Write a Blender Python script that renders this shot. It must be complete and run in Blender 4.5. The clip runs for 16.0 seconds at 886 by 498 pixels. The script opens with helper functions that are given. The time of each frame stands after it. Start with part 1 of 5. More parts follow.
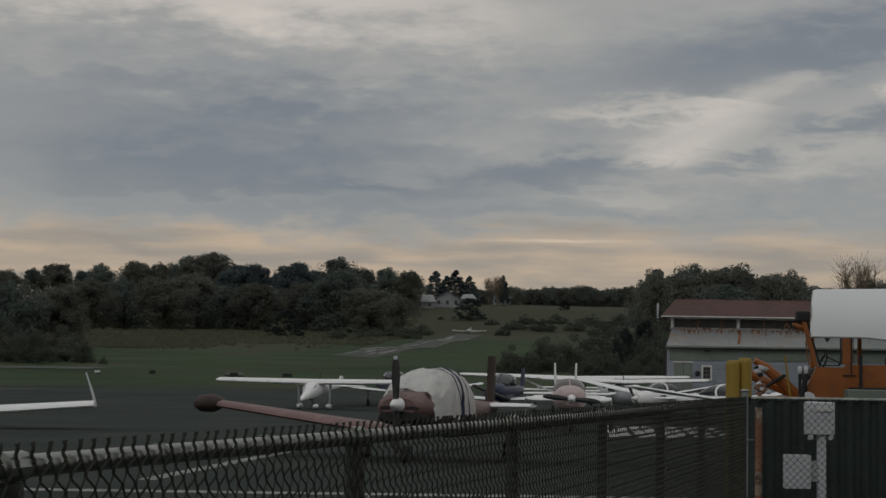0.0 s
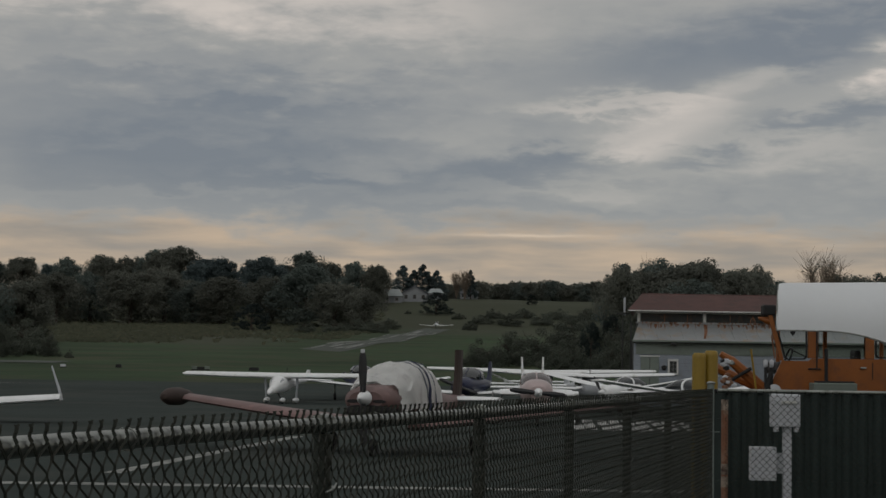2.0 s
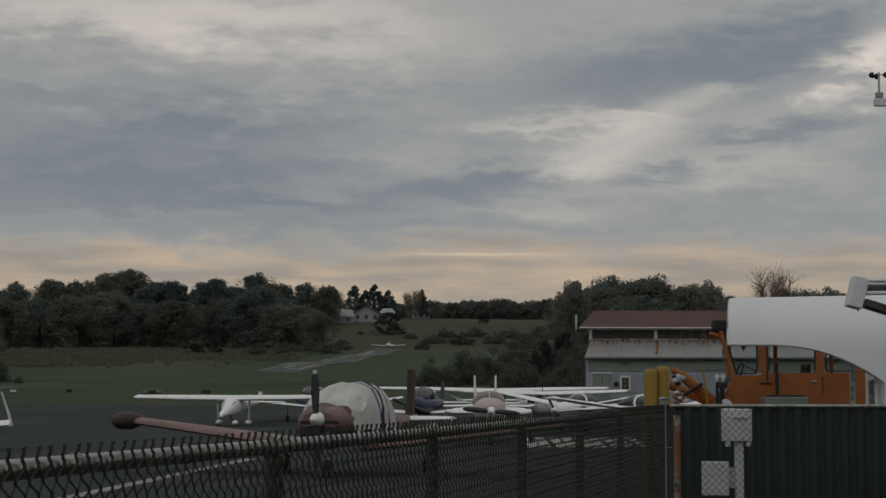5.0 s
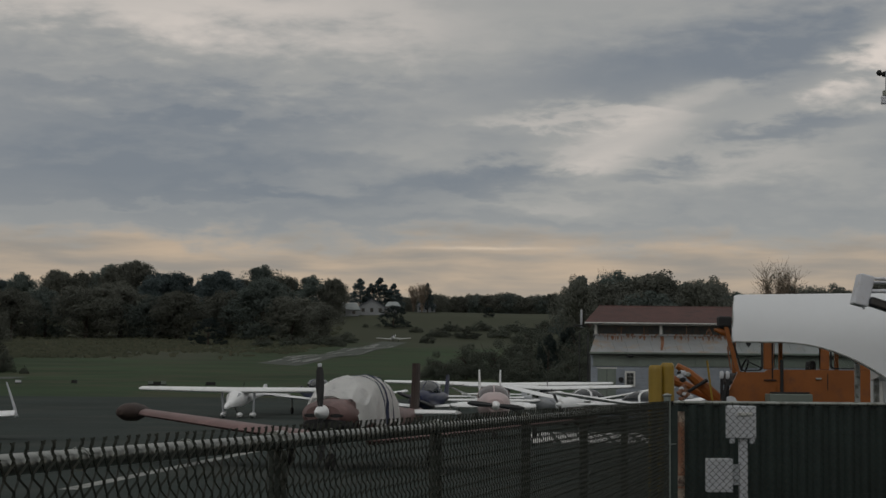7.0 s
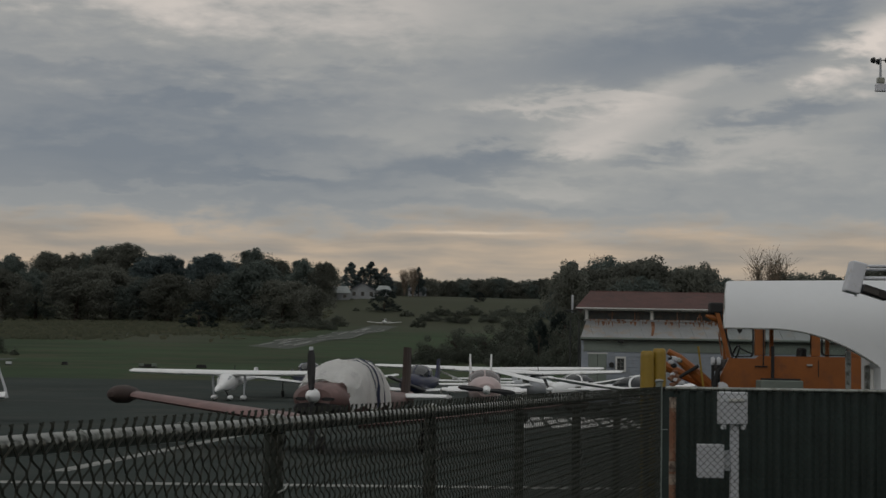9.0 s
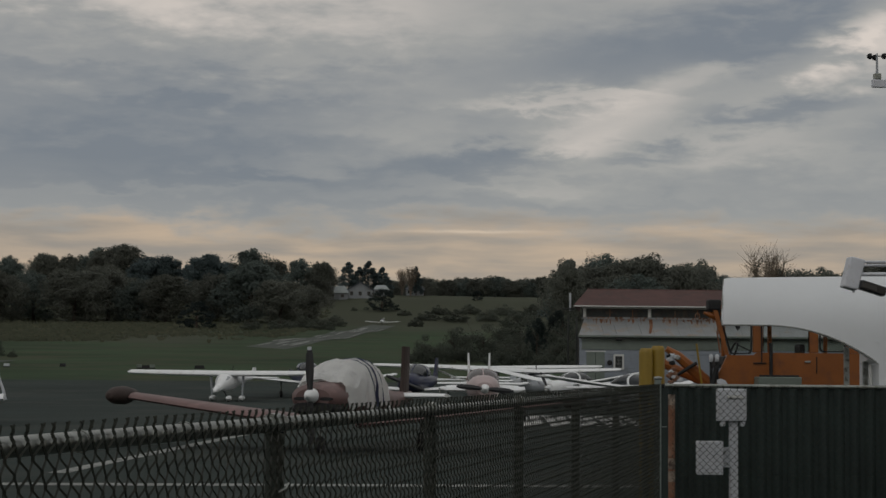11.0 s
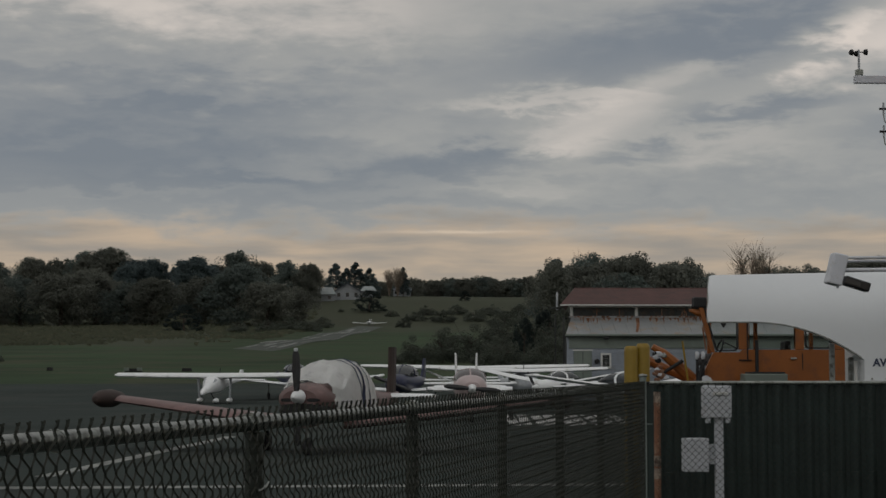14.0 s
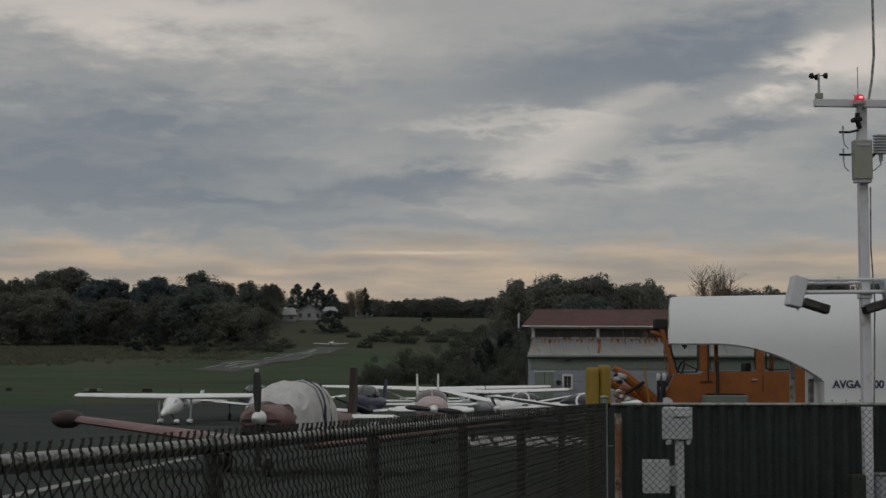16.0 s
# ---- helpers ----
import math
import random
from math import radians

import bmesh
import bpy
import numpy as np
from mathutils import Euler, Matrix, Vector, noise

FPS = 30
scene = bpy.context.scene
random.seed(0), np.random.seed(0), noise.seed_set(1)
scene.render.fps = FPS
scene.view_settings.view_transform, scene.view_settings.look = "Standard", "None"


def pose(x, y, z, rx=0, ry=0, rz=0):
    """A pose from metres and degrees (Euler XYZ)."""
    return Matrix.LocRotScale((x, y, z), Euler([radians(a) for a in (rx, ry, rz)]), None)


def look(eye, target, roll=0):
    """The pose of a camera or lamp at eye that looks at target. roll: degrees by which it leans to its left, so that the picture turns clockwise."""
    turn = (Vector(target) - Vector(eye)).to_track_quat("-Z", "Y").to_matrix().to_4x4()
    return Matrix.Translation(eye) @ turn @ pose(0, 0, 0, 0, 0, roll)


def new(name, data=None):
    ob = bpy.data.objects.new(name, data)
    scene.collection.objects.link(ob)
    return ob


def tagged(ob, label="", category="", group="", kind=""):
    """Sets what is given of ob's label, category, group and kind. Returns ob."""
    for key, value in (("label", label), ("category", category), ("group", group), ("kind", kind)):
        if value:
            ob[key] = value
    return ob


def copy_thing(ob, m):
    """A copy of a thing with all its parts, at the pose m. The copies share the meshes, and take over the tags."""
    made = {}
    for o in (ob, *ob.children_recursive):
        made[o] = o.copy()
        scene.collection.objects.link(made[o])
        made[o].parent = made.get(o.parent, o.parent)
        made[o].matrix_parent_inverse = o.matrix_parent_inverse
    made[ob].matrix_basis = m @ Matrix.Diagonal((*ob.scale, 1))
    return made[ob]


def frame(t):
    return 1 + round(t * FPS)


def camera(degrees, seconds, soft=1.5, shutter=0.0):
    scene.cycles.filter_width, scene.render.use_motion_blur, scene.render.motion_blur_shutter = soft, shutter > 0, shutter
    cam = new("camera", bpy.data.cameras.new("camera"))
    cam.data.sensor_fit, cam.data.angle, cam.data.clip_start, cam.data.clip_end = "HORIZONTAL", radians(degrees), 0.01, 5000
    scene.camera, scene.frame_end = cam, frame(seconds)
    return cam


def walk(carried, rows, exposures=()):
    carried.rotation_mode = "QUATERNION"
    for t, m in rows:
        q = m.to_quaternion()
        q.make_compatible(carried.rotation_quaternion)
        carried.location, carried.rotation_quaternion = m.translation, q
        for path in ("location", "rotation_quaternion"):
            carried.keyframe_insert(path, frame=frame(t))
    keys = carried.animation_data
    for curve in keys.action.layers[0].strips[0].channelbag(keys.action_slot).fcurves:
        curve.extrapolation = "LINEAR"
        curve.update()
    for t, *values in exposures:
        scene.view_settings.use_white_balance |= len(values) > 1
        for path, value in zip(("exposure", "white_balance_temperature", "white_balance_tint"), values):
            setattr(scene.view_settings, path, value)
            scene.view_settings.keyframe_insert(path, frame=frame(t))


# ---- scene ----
# a long lens held by hand at the fence: seconds, sideways, up, yaw, pitch, roll
LENS = 28.385
cam = camera(LENS, 16.0, soft=1.5)
EYE = 1.655
PATH = [
    (0, 0.0000, 0.0000, -0.000, 4.188, 0.867),
    (0.5, -0.0009, -0.0074, -0.357, 4.404, 0.814),
    (1, -0.0076, -0.0115, -0.163, 4.018, 0.998),
    (1.5, -0.0040, -0.0164, 0.375, 3.862, 0.854),
    (2, -0.0010, -0.0203, 1.075, 4.022, 0.910),
    (2.5, 0.0000, -0.0201, 1.282, 3.951, 0.407),
    (3, -0.0035, -0.0195, 1.888, 4.199, 0.586),
    (3.5, -0.0033, -0.0193, 1.902, 4.317, 0.244),
    (4, 0.0008, -0.0178, 2.120, 4.416, 0.313),
    (4.5, 0.0019, -0.0218, 2.168, 4.663, 0.016),
    (4.7, 0.0022, -0.0214, 2.556, 4.668, -0.090),
    (6.8, 0.0050, -0.0125, 2.622, 4.625, 0.490),
    (7, 0.0049, -0.0123, 2.482, 4.464, 0.505),
    (7.5, -0.0022, -0.0114, 2.380, 4.135, 0.792),
    (8, -0.0098, -0.0115, 2.436, 4.034, 0.910),
    (8.5, -0.0136, -0.0128, 2.668, 3.916, 0.804),
    (9, -0.0122, -0.0118, 2.775, 3.953, 0.878),
    (9.2, -0.0124, -0.0118, 2.860, 4.030, 0.790),
    (11.3, -0.0184, -0.0150, 2.775, 3.905, 0.390),
    (11.5, -0.0184, -0.0153, 2.437, 3.894, 0.101),
    (12, -0.0169, -0.0177, 2.695, 3.964, 0.163),
    (12.5, -0.0081, -0.0185, 2.576, 4.403, 0.045),
    (13, 0.0030, -0.0220, 3.258, 3.805, -0.063),
    (13.5, 0.0039, -0.0256, 3.079, 3.833, -0.248),
    (14, 0.0072, -0.0241, 3.295, 3.942, -0.059),
    (14.5, 0.0021, -0.0217, 3.774, 4.035, 0.180),
    (15, 0.0010, -0.0224, 3.207, 3.869, -0.014),
    (15.5, 0.0107, -0.0250, 4.065, 3.832, -0.029),
    (16, 0.0095, -0.0197, 4.540, 4.620, 0.023),
]


def turned(dx, dz, yaw, pitch, roll):
    a, b = radians(yaw), radians(pitch)
    eye = Vector((dx, 0.0, EYE + dz))
    way = Vector((math.sin(a) * math.cos(b), math.cos(a) * math.cos(b), math.sin(b)))
    return look(eye, eye + way * 10, roll)


walk(cam, [(t, turned(*rest)) for t, *rest in PATH], exposures=[(0.0, 0.0), (16.0, 0.0)])

# ---- world and light ----
SUN_TURN, SUN_UP = 205.0, 38.0


def make_world():
    w = bpy.data.worlds.new("overcast_dusk")
    scene.world = w
    w.use_nodes = True
    nt = w.node_tree
    nt.nodes.clear()
    N, L = nt.nodes.new, nt.links.new

    def val(sock, v):
        if hasattr(v, "is_output"):
            L(v, sock)
        else:
            sock.default_value = v

    def m(op, a, b=0.0, c=0.0, clamp=False):
        n = N("ShaderNodeMath")
        n.operation, n.use_clamp = op, clamp
        for s, v in zip(n.inputs, (a, b, c)):
            val(s, v)
        return n.outputs[0]

    def ramp(x, lo, hi):
        n = N("ShaderNodeMapRange")
        n.interpolation_type = "SMOOTHSTEP"
        for s, v in zip(n.inputs, (x, lo, hi, 0.0, 1.0)):
            val(s, v)
        return n.outputs[0]

    def mix(f, a, b):
        n = N("ShaderNodeMix")
        n.data_type = "RGBA"
        val(n.inputs[0], f)
        val(n.inputs[6], a)
        val(n.inputs[7], b)
        return n.outputs[2]

    co = N("ShaderNodeTexCoord")
    sep = N("ShaderNodeSeparateXYZ")
    L(co.outputs["Generated"], sep.inputs[0])
    x, y, z = sep.outputs
    az = m("ARCTAN2", x, y)
    flat = m("SQRT", m("ADD", m("MULTIPLY", x, x), m("MULTIPLY", y, y)))
    el = m("ARCTAN2", z, flat)

    # cloud sheets, drawn out sideways
    def noise_at(sx, sy, ox, scale, detail, rough, warp=0.0):
        c = N("ShaderNodeCombineXYZ")
        val(c.inputs[0], m("MULTIPLY_ADD", az, sx, ox))
        val(c.inputs[1], m("MULTIPLY", el, sy))
        val(c.inputs[2], ox * 1.7)
        n = N("ShaderNodeTexNoise")
        n.inputs["Scale"].default_value = scale
        n.inputs["Detail"].default_value = detail
        n.inputs["Roughness"].default_value = rough
        n.inputs["Distortion"].default_value = warp
        L(c.outputs[0], n.inputs["Vector"])
        return n.outputs["Fac"]

    big = noise_at(1.0, 3.2, 3.1, 9.0, 4.0, 0.55, 0.4)
    mid = noise_at(1.0, 3.2, 7.7, 19.0, 5.0, 0.52, 0.25)
    fine = noise_at(1.0, 3.0, 1.3, 60.0, 5.0, 0.55, 0.3)
    fold = m("ADD", m("MULTIPLY", m("SUBTRACT", mid, 0.5), 0.05), m("MULTIPLY", m("SUBTRACT", fine, 0.5), 0.017))

    def bank(a0, e0, wa, we, lean=0.0):
        """A soft oval bank of cloud at azimuth a0 and elevation e0 (degrees), frayed by the noise."""
        da = m("SUBTRACT", m("ADD", az, m("MULTIPLY", fold, 2.0)), radians(a0))
        de = m("SUBTRACT", m("SUBTRACT", m("ADD", el, fold), radians(e0)), m("MULTIPLY", da, lean))
        q = m("ADD", m("POWER", m("ABSOLUTE", m("DIVIDE", da, radians(wa))), 2.0), m("POWER", m("ABSOLUTE", m("DIVIDE", de, radians(we))), 2.0))
        return m("EXPONENT", m("MULTIPLY", m("POWER", q, 1.35), -1.0))

    tone = m("MULTIPLY_ADD", m("SUBTRACT", big, 0.5), 0.22, 0.405)
    tone = m("ADD", tone, m("MULTIPLY", m("SUBTRACT", mid, 0.5), 0.26))
    tone = m("ADD", tone, m("MULTIPLY", m("SUBTRACT", fine, 0.5), 0.13))
    for a0, e0, wa, we, lean, gain in BANKS:
        tone = m("ADD", tone, m("MULTIPLY", bank(a0, e0, wa, we, lean), gain * 1.5))
    tone = m("ADD", tone, 0.0, clamp=True)
    under = m("DIVIDE", tone, 0.45, clamp=True)
    over = m("DIVIDE", m("SUBTRACT", tone, 0.45), 0.55, clamp=True)
    cloud = mix(over, mix(under, CLOUD_DARK, CLOUD_MID), CLOUD_LIGHT)
    # the clear warm strip low over the horizon
    low = m("SUBTRACT", 1.0, ramp(m("ADD", el, m("MULTIPLY", fold, 0.7)), radians(4.25), radians(5.15)))
    streak = ramp(noise_at(1.0, 7.0, 5.5, 14.0, 4.0, 0.5, 0.2), 0.25, 0.8)
    warm = mix(streak, STRIP_DULL, STRIP_WARM)
    gleam = m("MULTIPLY", m("EXPONENT", m("MULTIPLY", m("ADD", m("POWER", m("ABSOLUTE", m("DIVIDE", m("SUBTRACT", az, radians(3.9)), radians(2.0))), 2.0), m("POWER", m("ABSOLUTE", m("DIVIDE", m("SUBTRACT", m("MULTIPLY_ADD", m("SUBTRACT", fine, 0.5), 0.002, el), radians(4.5)), radians(0.05))), 2.0)), -1.0)), 0.8)
    warm = mix(gleam, warm, (0.62, 0.5, 0.38, 1))
    seen = mix(low, cloud, warm)
    # the cover thins overhead and behind
    gain = m("MULTIPLY_ADD", ramp(el, radians(20), radians(60)), OVERHEAD, 1.0)
    back = m("MULTIPLY_ADD", ramp(m("ABSOLUTE", az), radians(50), radians(130)), BEHIND, 1.0)
    n = N("ShaderNodeVectorMath")
    n.operation = "SCALE"
    L(seen, n.inputs[0])
    val(n.inputs["Scale"], m("MULTIPLY", gain, back))
    sky = N("ShaderNodeTexSky")
    sky.sky_type = "NISHITA"
    sky.sun_disc = False
    sky.sun_elevation, sky.sun_rotation = radians(SUN_UP), radians(SUN_TURN)
    b1, b2, add, out = N("ShaderNodeBackground"), N("ShaderNodeBackground"), N("ShaderNodeAddShader"), N("ShaderNodeOutputWorld")
    L(sky.outputs[0], b1.inputs[0])
    b1.inputs[1].default_value = 0.004
    L(n.outputs[0], b2.inputs[0])
    b2.inputs[1].default_value = 1.0
    L(b1.outputs[0], add.inputs[0])
    L(b2.outputs[0], add.inputs[1])
    L(add.outputs[0], out.inputs[0])


CLOUD_DARK, CLOUD_MID, CLOUD_LIGHT = (0.178, 0.197, 0.222, 1), (0.327, 0.324, 0.31, 1), (0.65, 0.58, 0.52, 1)
STRIP_DULL, STRIP_WARM = (0.28, 0.252, 0.222, 1), (0.49, 0.378, 0.275, 1)
OVERHEAD, BEHIND = 0.45, 0.0
# azimuth, elevation, half width, half height, lean, lighter or darker
BANKS = [
    (15.56, 5.90, 5.18, 0.92, 0.00, -0.12), (10.38, 5.93, 3.70, 0.74, 0.00, -0.06),
    (-7.80, 6.44, 8.87, 1.39, 0.00, -0.10), (0.34, 5.51, 11.09, 0.52, 0.00, -0.05), (-3.36, 11.61, 10.35, 1.29, 0.00, 0.08), (12.35, 7.73, 5.55, 1.11, 0.00, 0.06),
    (-6.50, 12.17, 7.95, 0.96, 0.00, 0.20), (-7.06, 8.38, 9.61, 2.07, 0.00, -0.20), (-5.21, 8.65, 4.81, 0.30, 0.00, -0.06), (-9.83, 6.81, 4.81, 0.65, 0.00, -0.05),
    (3.48, 6.58, 2.77, 0.44, 0.00, -0.20), (-1.14, 6.25, 3.88, 0.33, 0.00, -0.10), (1.44, 11.24, 2.03, 1.11, 0.00, 0.05), (9.39, 10.28, 4.99, 1.22, 0.08, -0.21),
    (14.38, 11.33, 3.70, 0.96, 0.10, -0.20), (13.83, 10.17, 1.66, 0.44, 0.10, -0.10), (6.44, 8.65, 3.70, 0.37, 0.03, 0.20), (10.69, 9.39, 2.22, 0.33, 0.22, 0.20),
    (15.95, 10.41, 1.11, 0.78, 0.50, 0.30), (8.10, 7.99, 1.94, 0.67, 0.25, 0.17), (7.36, 7.21, 1.29, 0.37, 0.10, 0.12), (13.27, 8.36, 2.31, 0.41, 0.05, -0.26),
    (15.86, 8.65, 1.66, 0.41, 0.05, -0.10), (10.04, 7.10, 2.03, 0.31, 0.12, -0.24), (11.80, 6.25, 6.10, 1.11, 0.00, 0.08), (4.03, 5.11, 16.64, 0.30, 0.00, -0.06),
    (-6.50, 5.66, 4.07, 0.17, 0.00, 0.06), (-7.06, 5.97, 7.76, 0.48, 0.00, -0.06), (-2.25, 9.95, 4.81, 0.33, 0.05, 0.05), (18.08, 10.69, 2.59, 1.11, 0.15, 0.30),
    (17.71, 7.55, 2.40, 0.59, 0.00, -0.16), (-10.39, 9.76, 3.33, 0.26, 0.00, 0.06), (5.51, 6.07, 2.22, 0.22, 0.04, 0.05), (0.34, 7.73, 2.40, 0.30, 0.10, 0.07),
]
make_world()
sun = new("sun", bpy.data.lights.new("sun", "SUN"))
sun.data.energy, sun.data.angle, sun.data.color = 0.25, radians(30), (0.97, 0.98, 0.95)
sun.rotation_euler = (radians(90 - SUN_UP), 0, radians(180 - SUN_TURN))

# ---- materials ----
def lamp_core():
    mt = bpy.data.materials.new("lit_red_lamp")
    mt.use_nodes = True
    b = mt.node_tree.nodes["Principled BSDF"]
    b.inputs["Base Color"].default_value = (0.9, 0.2, 0.2, 1)
    b.inputs["Emission Color"].default_value = (1.0, 0.25, 0.28, 1)
    b.inputs["Emission Strength"].default_value = 1.5
    return mt


def mat(name, color, rough=0.6, metal=0.0, vary=0.25, scale=3.0, bump=0.0, fine=None, second=None, amount=0.5, detail=6.0, spec=0.5):
    """A node material: base colour broken up at two scales, a second colour in stains, and a little relief."""
    mt = bpy.data.materials.new(name)
    mt.use_nodes = True
    nt = mt.node_tree
    N, L = nt.nodes.new, nt.links.new
    bsdf = nt.nodes["Principled BSDF"]
    bsdf.inputs["Roughness"].default_value = rough
    bsdf.inputs["Metallic"].default_value = metal
    bsdf.inputs["Specular IOR Level"].default_value = spec
    co = N("ShaderNodeTexCoord")

    def noise_node(sc, det=detail, r=0.6):
        n = N("ShaderNodeTexNoise")
        n.inputs["Scale"].default_value = sc
        n.inputs["Detail"].default_value = det
        n.inputs["Roughness"].default_value = r
        L(co.outputs["Object"], n.inputs["Vector"])
        return n.outputs["Fac"]

    def rgb_mix(f, a, b, kind="MIX"):
        n = N("ShaderNodeMix")
        n.data_type, n.blend_type = "RGBA", kind
        for s, v in zip((n.inputs[0], n.inputs[6], n.inputs[7]), (f, a, b)):
            if hasattr(v, "is_output"):
                L(v, s)
            else:
                s.default_value = v
        return n.outputs[2]

    def ramp(x, lo, hi):
        n = N("ShaderNodeMapRange")
        L(x, n.inputs[0])
        n.inputs[1].default_value, n.inputs[2].default_value = lo, hi
        return n.outputs[0]

    c = tuple(color)
    lo = tuple(v * (1 - vary) for v in c) + (1,)
    hi = tuple(min(1, v * (1 + vary)) for v in c) + (1,)
    big = ramp(noise_node(scale), 0.3, 0.7)
    col = rgb_mix(big, lo, hi)
    if second:
        st = ramp(noise_node(scale * 2.3, 8.0), 0.62 - amount * 0.3, 0.75 - amount * 0.2)
        col = rgb_mix(st, col, tuple(second) + (1,))
    small = ramp(noise_node(fine or scale * 12, 4.0), 0.25, 0.75)
    k = 1 - vary * 0.5
    col = rgb_mix(small, rgb_mix(1.0, col, (k, k, k, 1), "MULTIPLY"), col)
    L(col, bsdf.inputs["Base Color"])
    if bump:
        b = N("ShaderNodeBump")
        b.inputs["Strength"].default_value = bump
        b.inputs["Distance"].default_value = 0.02
        L(small, b.inputs["Height"])
        L(b.outputs[0], bsdf.inputs["Normal"])
    return mt


def glass(name, tint=(0.9, 0.94, 0.93)):
    mt = bpy.data.materials.new(name)
    mt.use_nodes = True
    b = mt.node_tree.nodes["Principled BSDF"]
    b.inputs["Base Color"].default_value = (*tint, 1)
    b.inputs["Roughness"].default_value = 0.03
    b.inputs["Transmission Weight"].default_value = 1.0
    b.inputs["IOR"].default_value = 1.1
    return mt


def leaf_mat(name, color, other, amount=0.4):
    """Leaves: each one a little lighter, darker or more turned than the next."""
    mt = bpy.data.materials.new(name)
    mt.use_nodes = True
    nt = mt.node_tree
    N, L = nt.nodes.new, nt.links.new
    b = nt.nodes["Principled BSDF"]
    b.inputs["Roughness"].default_value = 0.75
    b.inputs["Specular IOR Level"].default_value = 0.15
    g, o = N("ShaderNodeNewGeometry"), N("ShaderNodeObjectInfo")
    r = N("ShaderNodeValToRGB")
    L(g.outputs["Random Per Island"], r.inputs[0])
    e = r.color_ramp.elements
    e[0].color = tuple(c * 0.92 for c in color) + (1,)
    e[1].color = tuple(other) + (1,)
    mid = e.new(1 - amount)
    mid.color = tuple(color) + (1,)
    h = N("ShaderNodeHueSaturation")
    L(r.outputs[0], h.inputs["Color"])
    mr = N("ShaderNodeMapRange")
    L(o.outputs["Random"], mr.inputs[0])
    mr.inputs[3].default_value, mr.inputs[4].default_value = 0.75, 1.2
    L(mr.outputs[0], h.inputs["Value"])
    L(h.outputs[0], b.inputs["Base Color"])
    tr, mx = N("ShaderNodeBsdfTranslucent"), N("ShaderNodeMixShader")
    L(h.outputs[0], tr.inputs["Color"])
    mx.inputs[0].default_value = 0.45
    L(b.outputs[0], mx.inputs[1])
    L(tr.outputs[0], mx.inputs[2])
    L(mx.outputs[0], nt.nodes["Material Output"].inputs["Surface"])
    return mt


M_TARMAC = mat("tarmac", (0.039, 0.0495, 0.046), 0.95, 0, 0.22, 0.09, 0.4, 6.0, (0.055, 0.062, 0.056), 0.45, spec=0.08)
M_GRASS = mat("grass_field", (0.041, 0.067, 0.033), 0.95, 0, 0.35, 0.05, 0.5, 0.6, (0.066, 0.070, 0.042), 0.5, spec=0.1)
M_PAINT = mat("line_paint", (0.27, 0.28, 0.26), 0.7, 0, 0.3, 1.2, 0.1, 9.0, (0.09, 0.095, 0.09), 0.5)
M_RUNWAY = mat("runway_concrete", (0.048, 0.059, 0.046), 0.8, 0, 0.25, 0.06, 0.2, 2.0, (0.035, 0.042, 0.03), 0.5)
M_WHITE = mat("white_aircraft_paint", (0.86, 0.87, 0.88), 0.3, 0, 0.06, 1.2, 0, 12.0, (0.62, 0.62, 0.6), 0.15)
M_PINK = mat("faded_pink_white_paint", (0.48, 0.38, 0.38), 0.35, 0, 0.12, 1.5)
# near-black siding: the shade on the hangar's end is painted into the colour
M_SIDE_SHADE = mat("shaded_siding", (0.035, 0.038, 0.036), 0.8, 0, 0.25, 1.0, 0.1, 9.0)
M_GREY = mat("grey_aircraft_paint", (0.42, 0.44, 0.47), 0.35, 0, 0.12, 1.5)
M_MAROON = mat("faded_maroon_paint", (0.165, 0.1, 0.095), 0.5, 0, 0.2, 1.1, 0.05, 14.0, (0.26, 0.155, 0.15), 0.3)
M_DKMAROON = mat("dull_maroon_brown_paint", (0.058, 0.042, 0.038), 0.6, 0, 0.22, 1.6, 0.05, 14.0, spec=0.2)
M_RED = mat("red_aircraft_paint", (0.33, 0.045, 0.04), 0.4, 0, 0.15, 1.4)
M_NAVY = mat("navy_aircraft_paint", (0.012, 0.018, 0.06), 0.35, 0, 0.2, 1.3)
M_CANOPY = mat("hazy_canopy_perspex", (0.085, 0.07, 0.073), 0.12, 0, 0.3, 2.0)
M_BLACK = mat("black_rubber", (0.015, 0.015, 0.016), 0.75, 0, 0.3, 6.0, 0.1)
M_BLADE = mat("black_blade_paint", (0.02, 0.021, 0.024), 0.35, 0, 0.2, 5.0)
M_CANVAS = mat("white_canvas", (0.9, 0.9, 0.89), 0.9, 0, 0.06, 2.2, 0.35, 30.0, (0.72, 0.72, 0.72), 0.2)
M_STRIPE = mat("blue_canvas_stripe", (0.06, 0.075, 0.15), 0.9, 0, 0.2, 3.0, 0.2, 30.0)
M_DIM = mat("dusty_dark_panes", (0.03, 0.033, 0.032), 0.7, 0, 0.4, 1.5, 0, 8.0, (0.07, 0.05, 0.035), 0.4)
M_GLASS = glass("tinted_glass")
M_DKGLASS = mat("dark_window", (0.03, 0.035, 0.04), 0.08, 0, 0.2, 2.0)
M_GALV = mat("galvanised_steel", (0.33, 0.345, 0.33), 0.6, 0.2, 0.35, 7.0, 0.1, 60.0, (0.12, 0.12, 0.1), 0.5)
M_WIRE = mat("weathered_wire", (0.024, 0.028, 0.022), 0.6, 0.0, 0.35, 8.0, 0, 40.0, (0.038, 0.038, 0.029), 0.5, spec=0.2)
M_DKPOST = mat("dark_weathered_post", (0.046, 0.053, 0.046), 0.6, 0.0, 0.3, 5.0, 0.08, 40.0, (0.062, 0.062, 0.05), 0.4, spec=0.15)
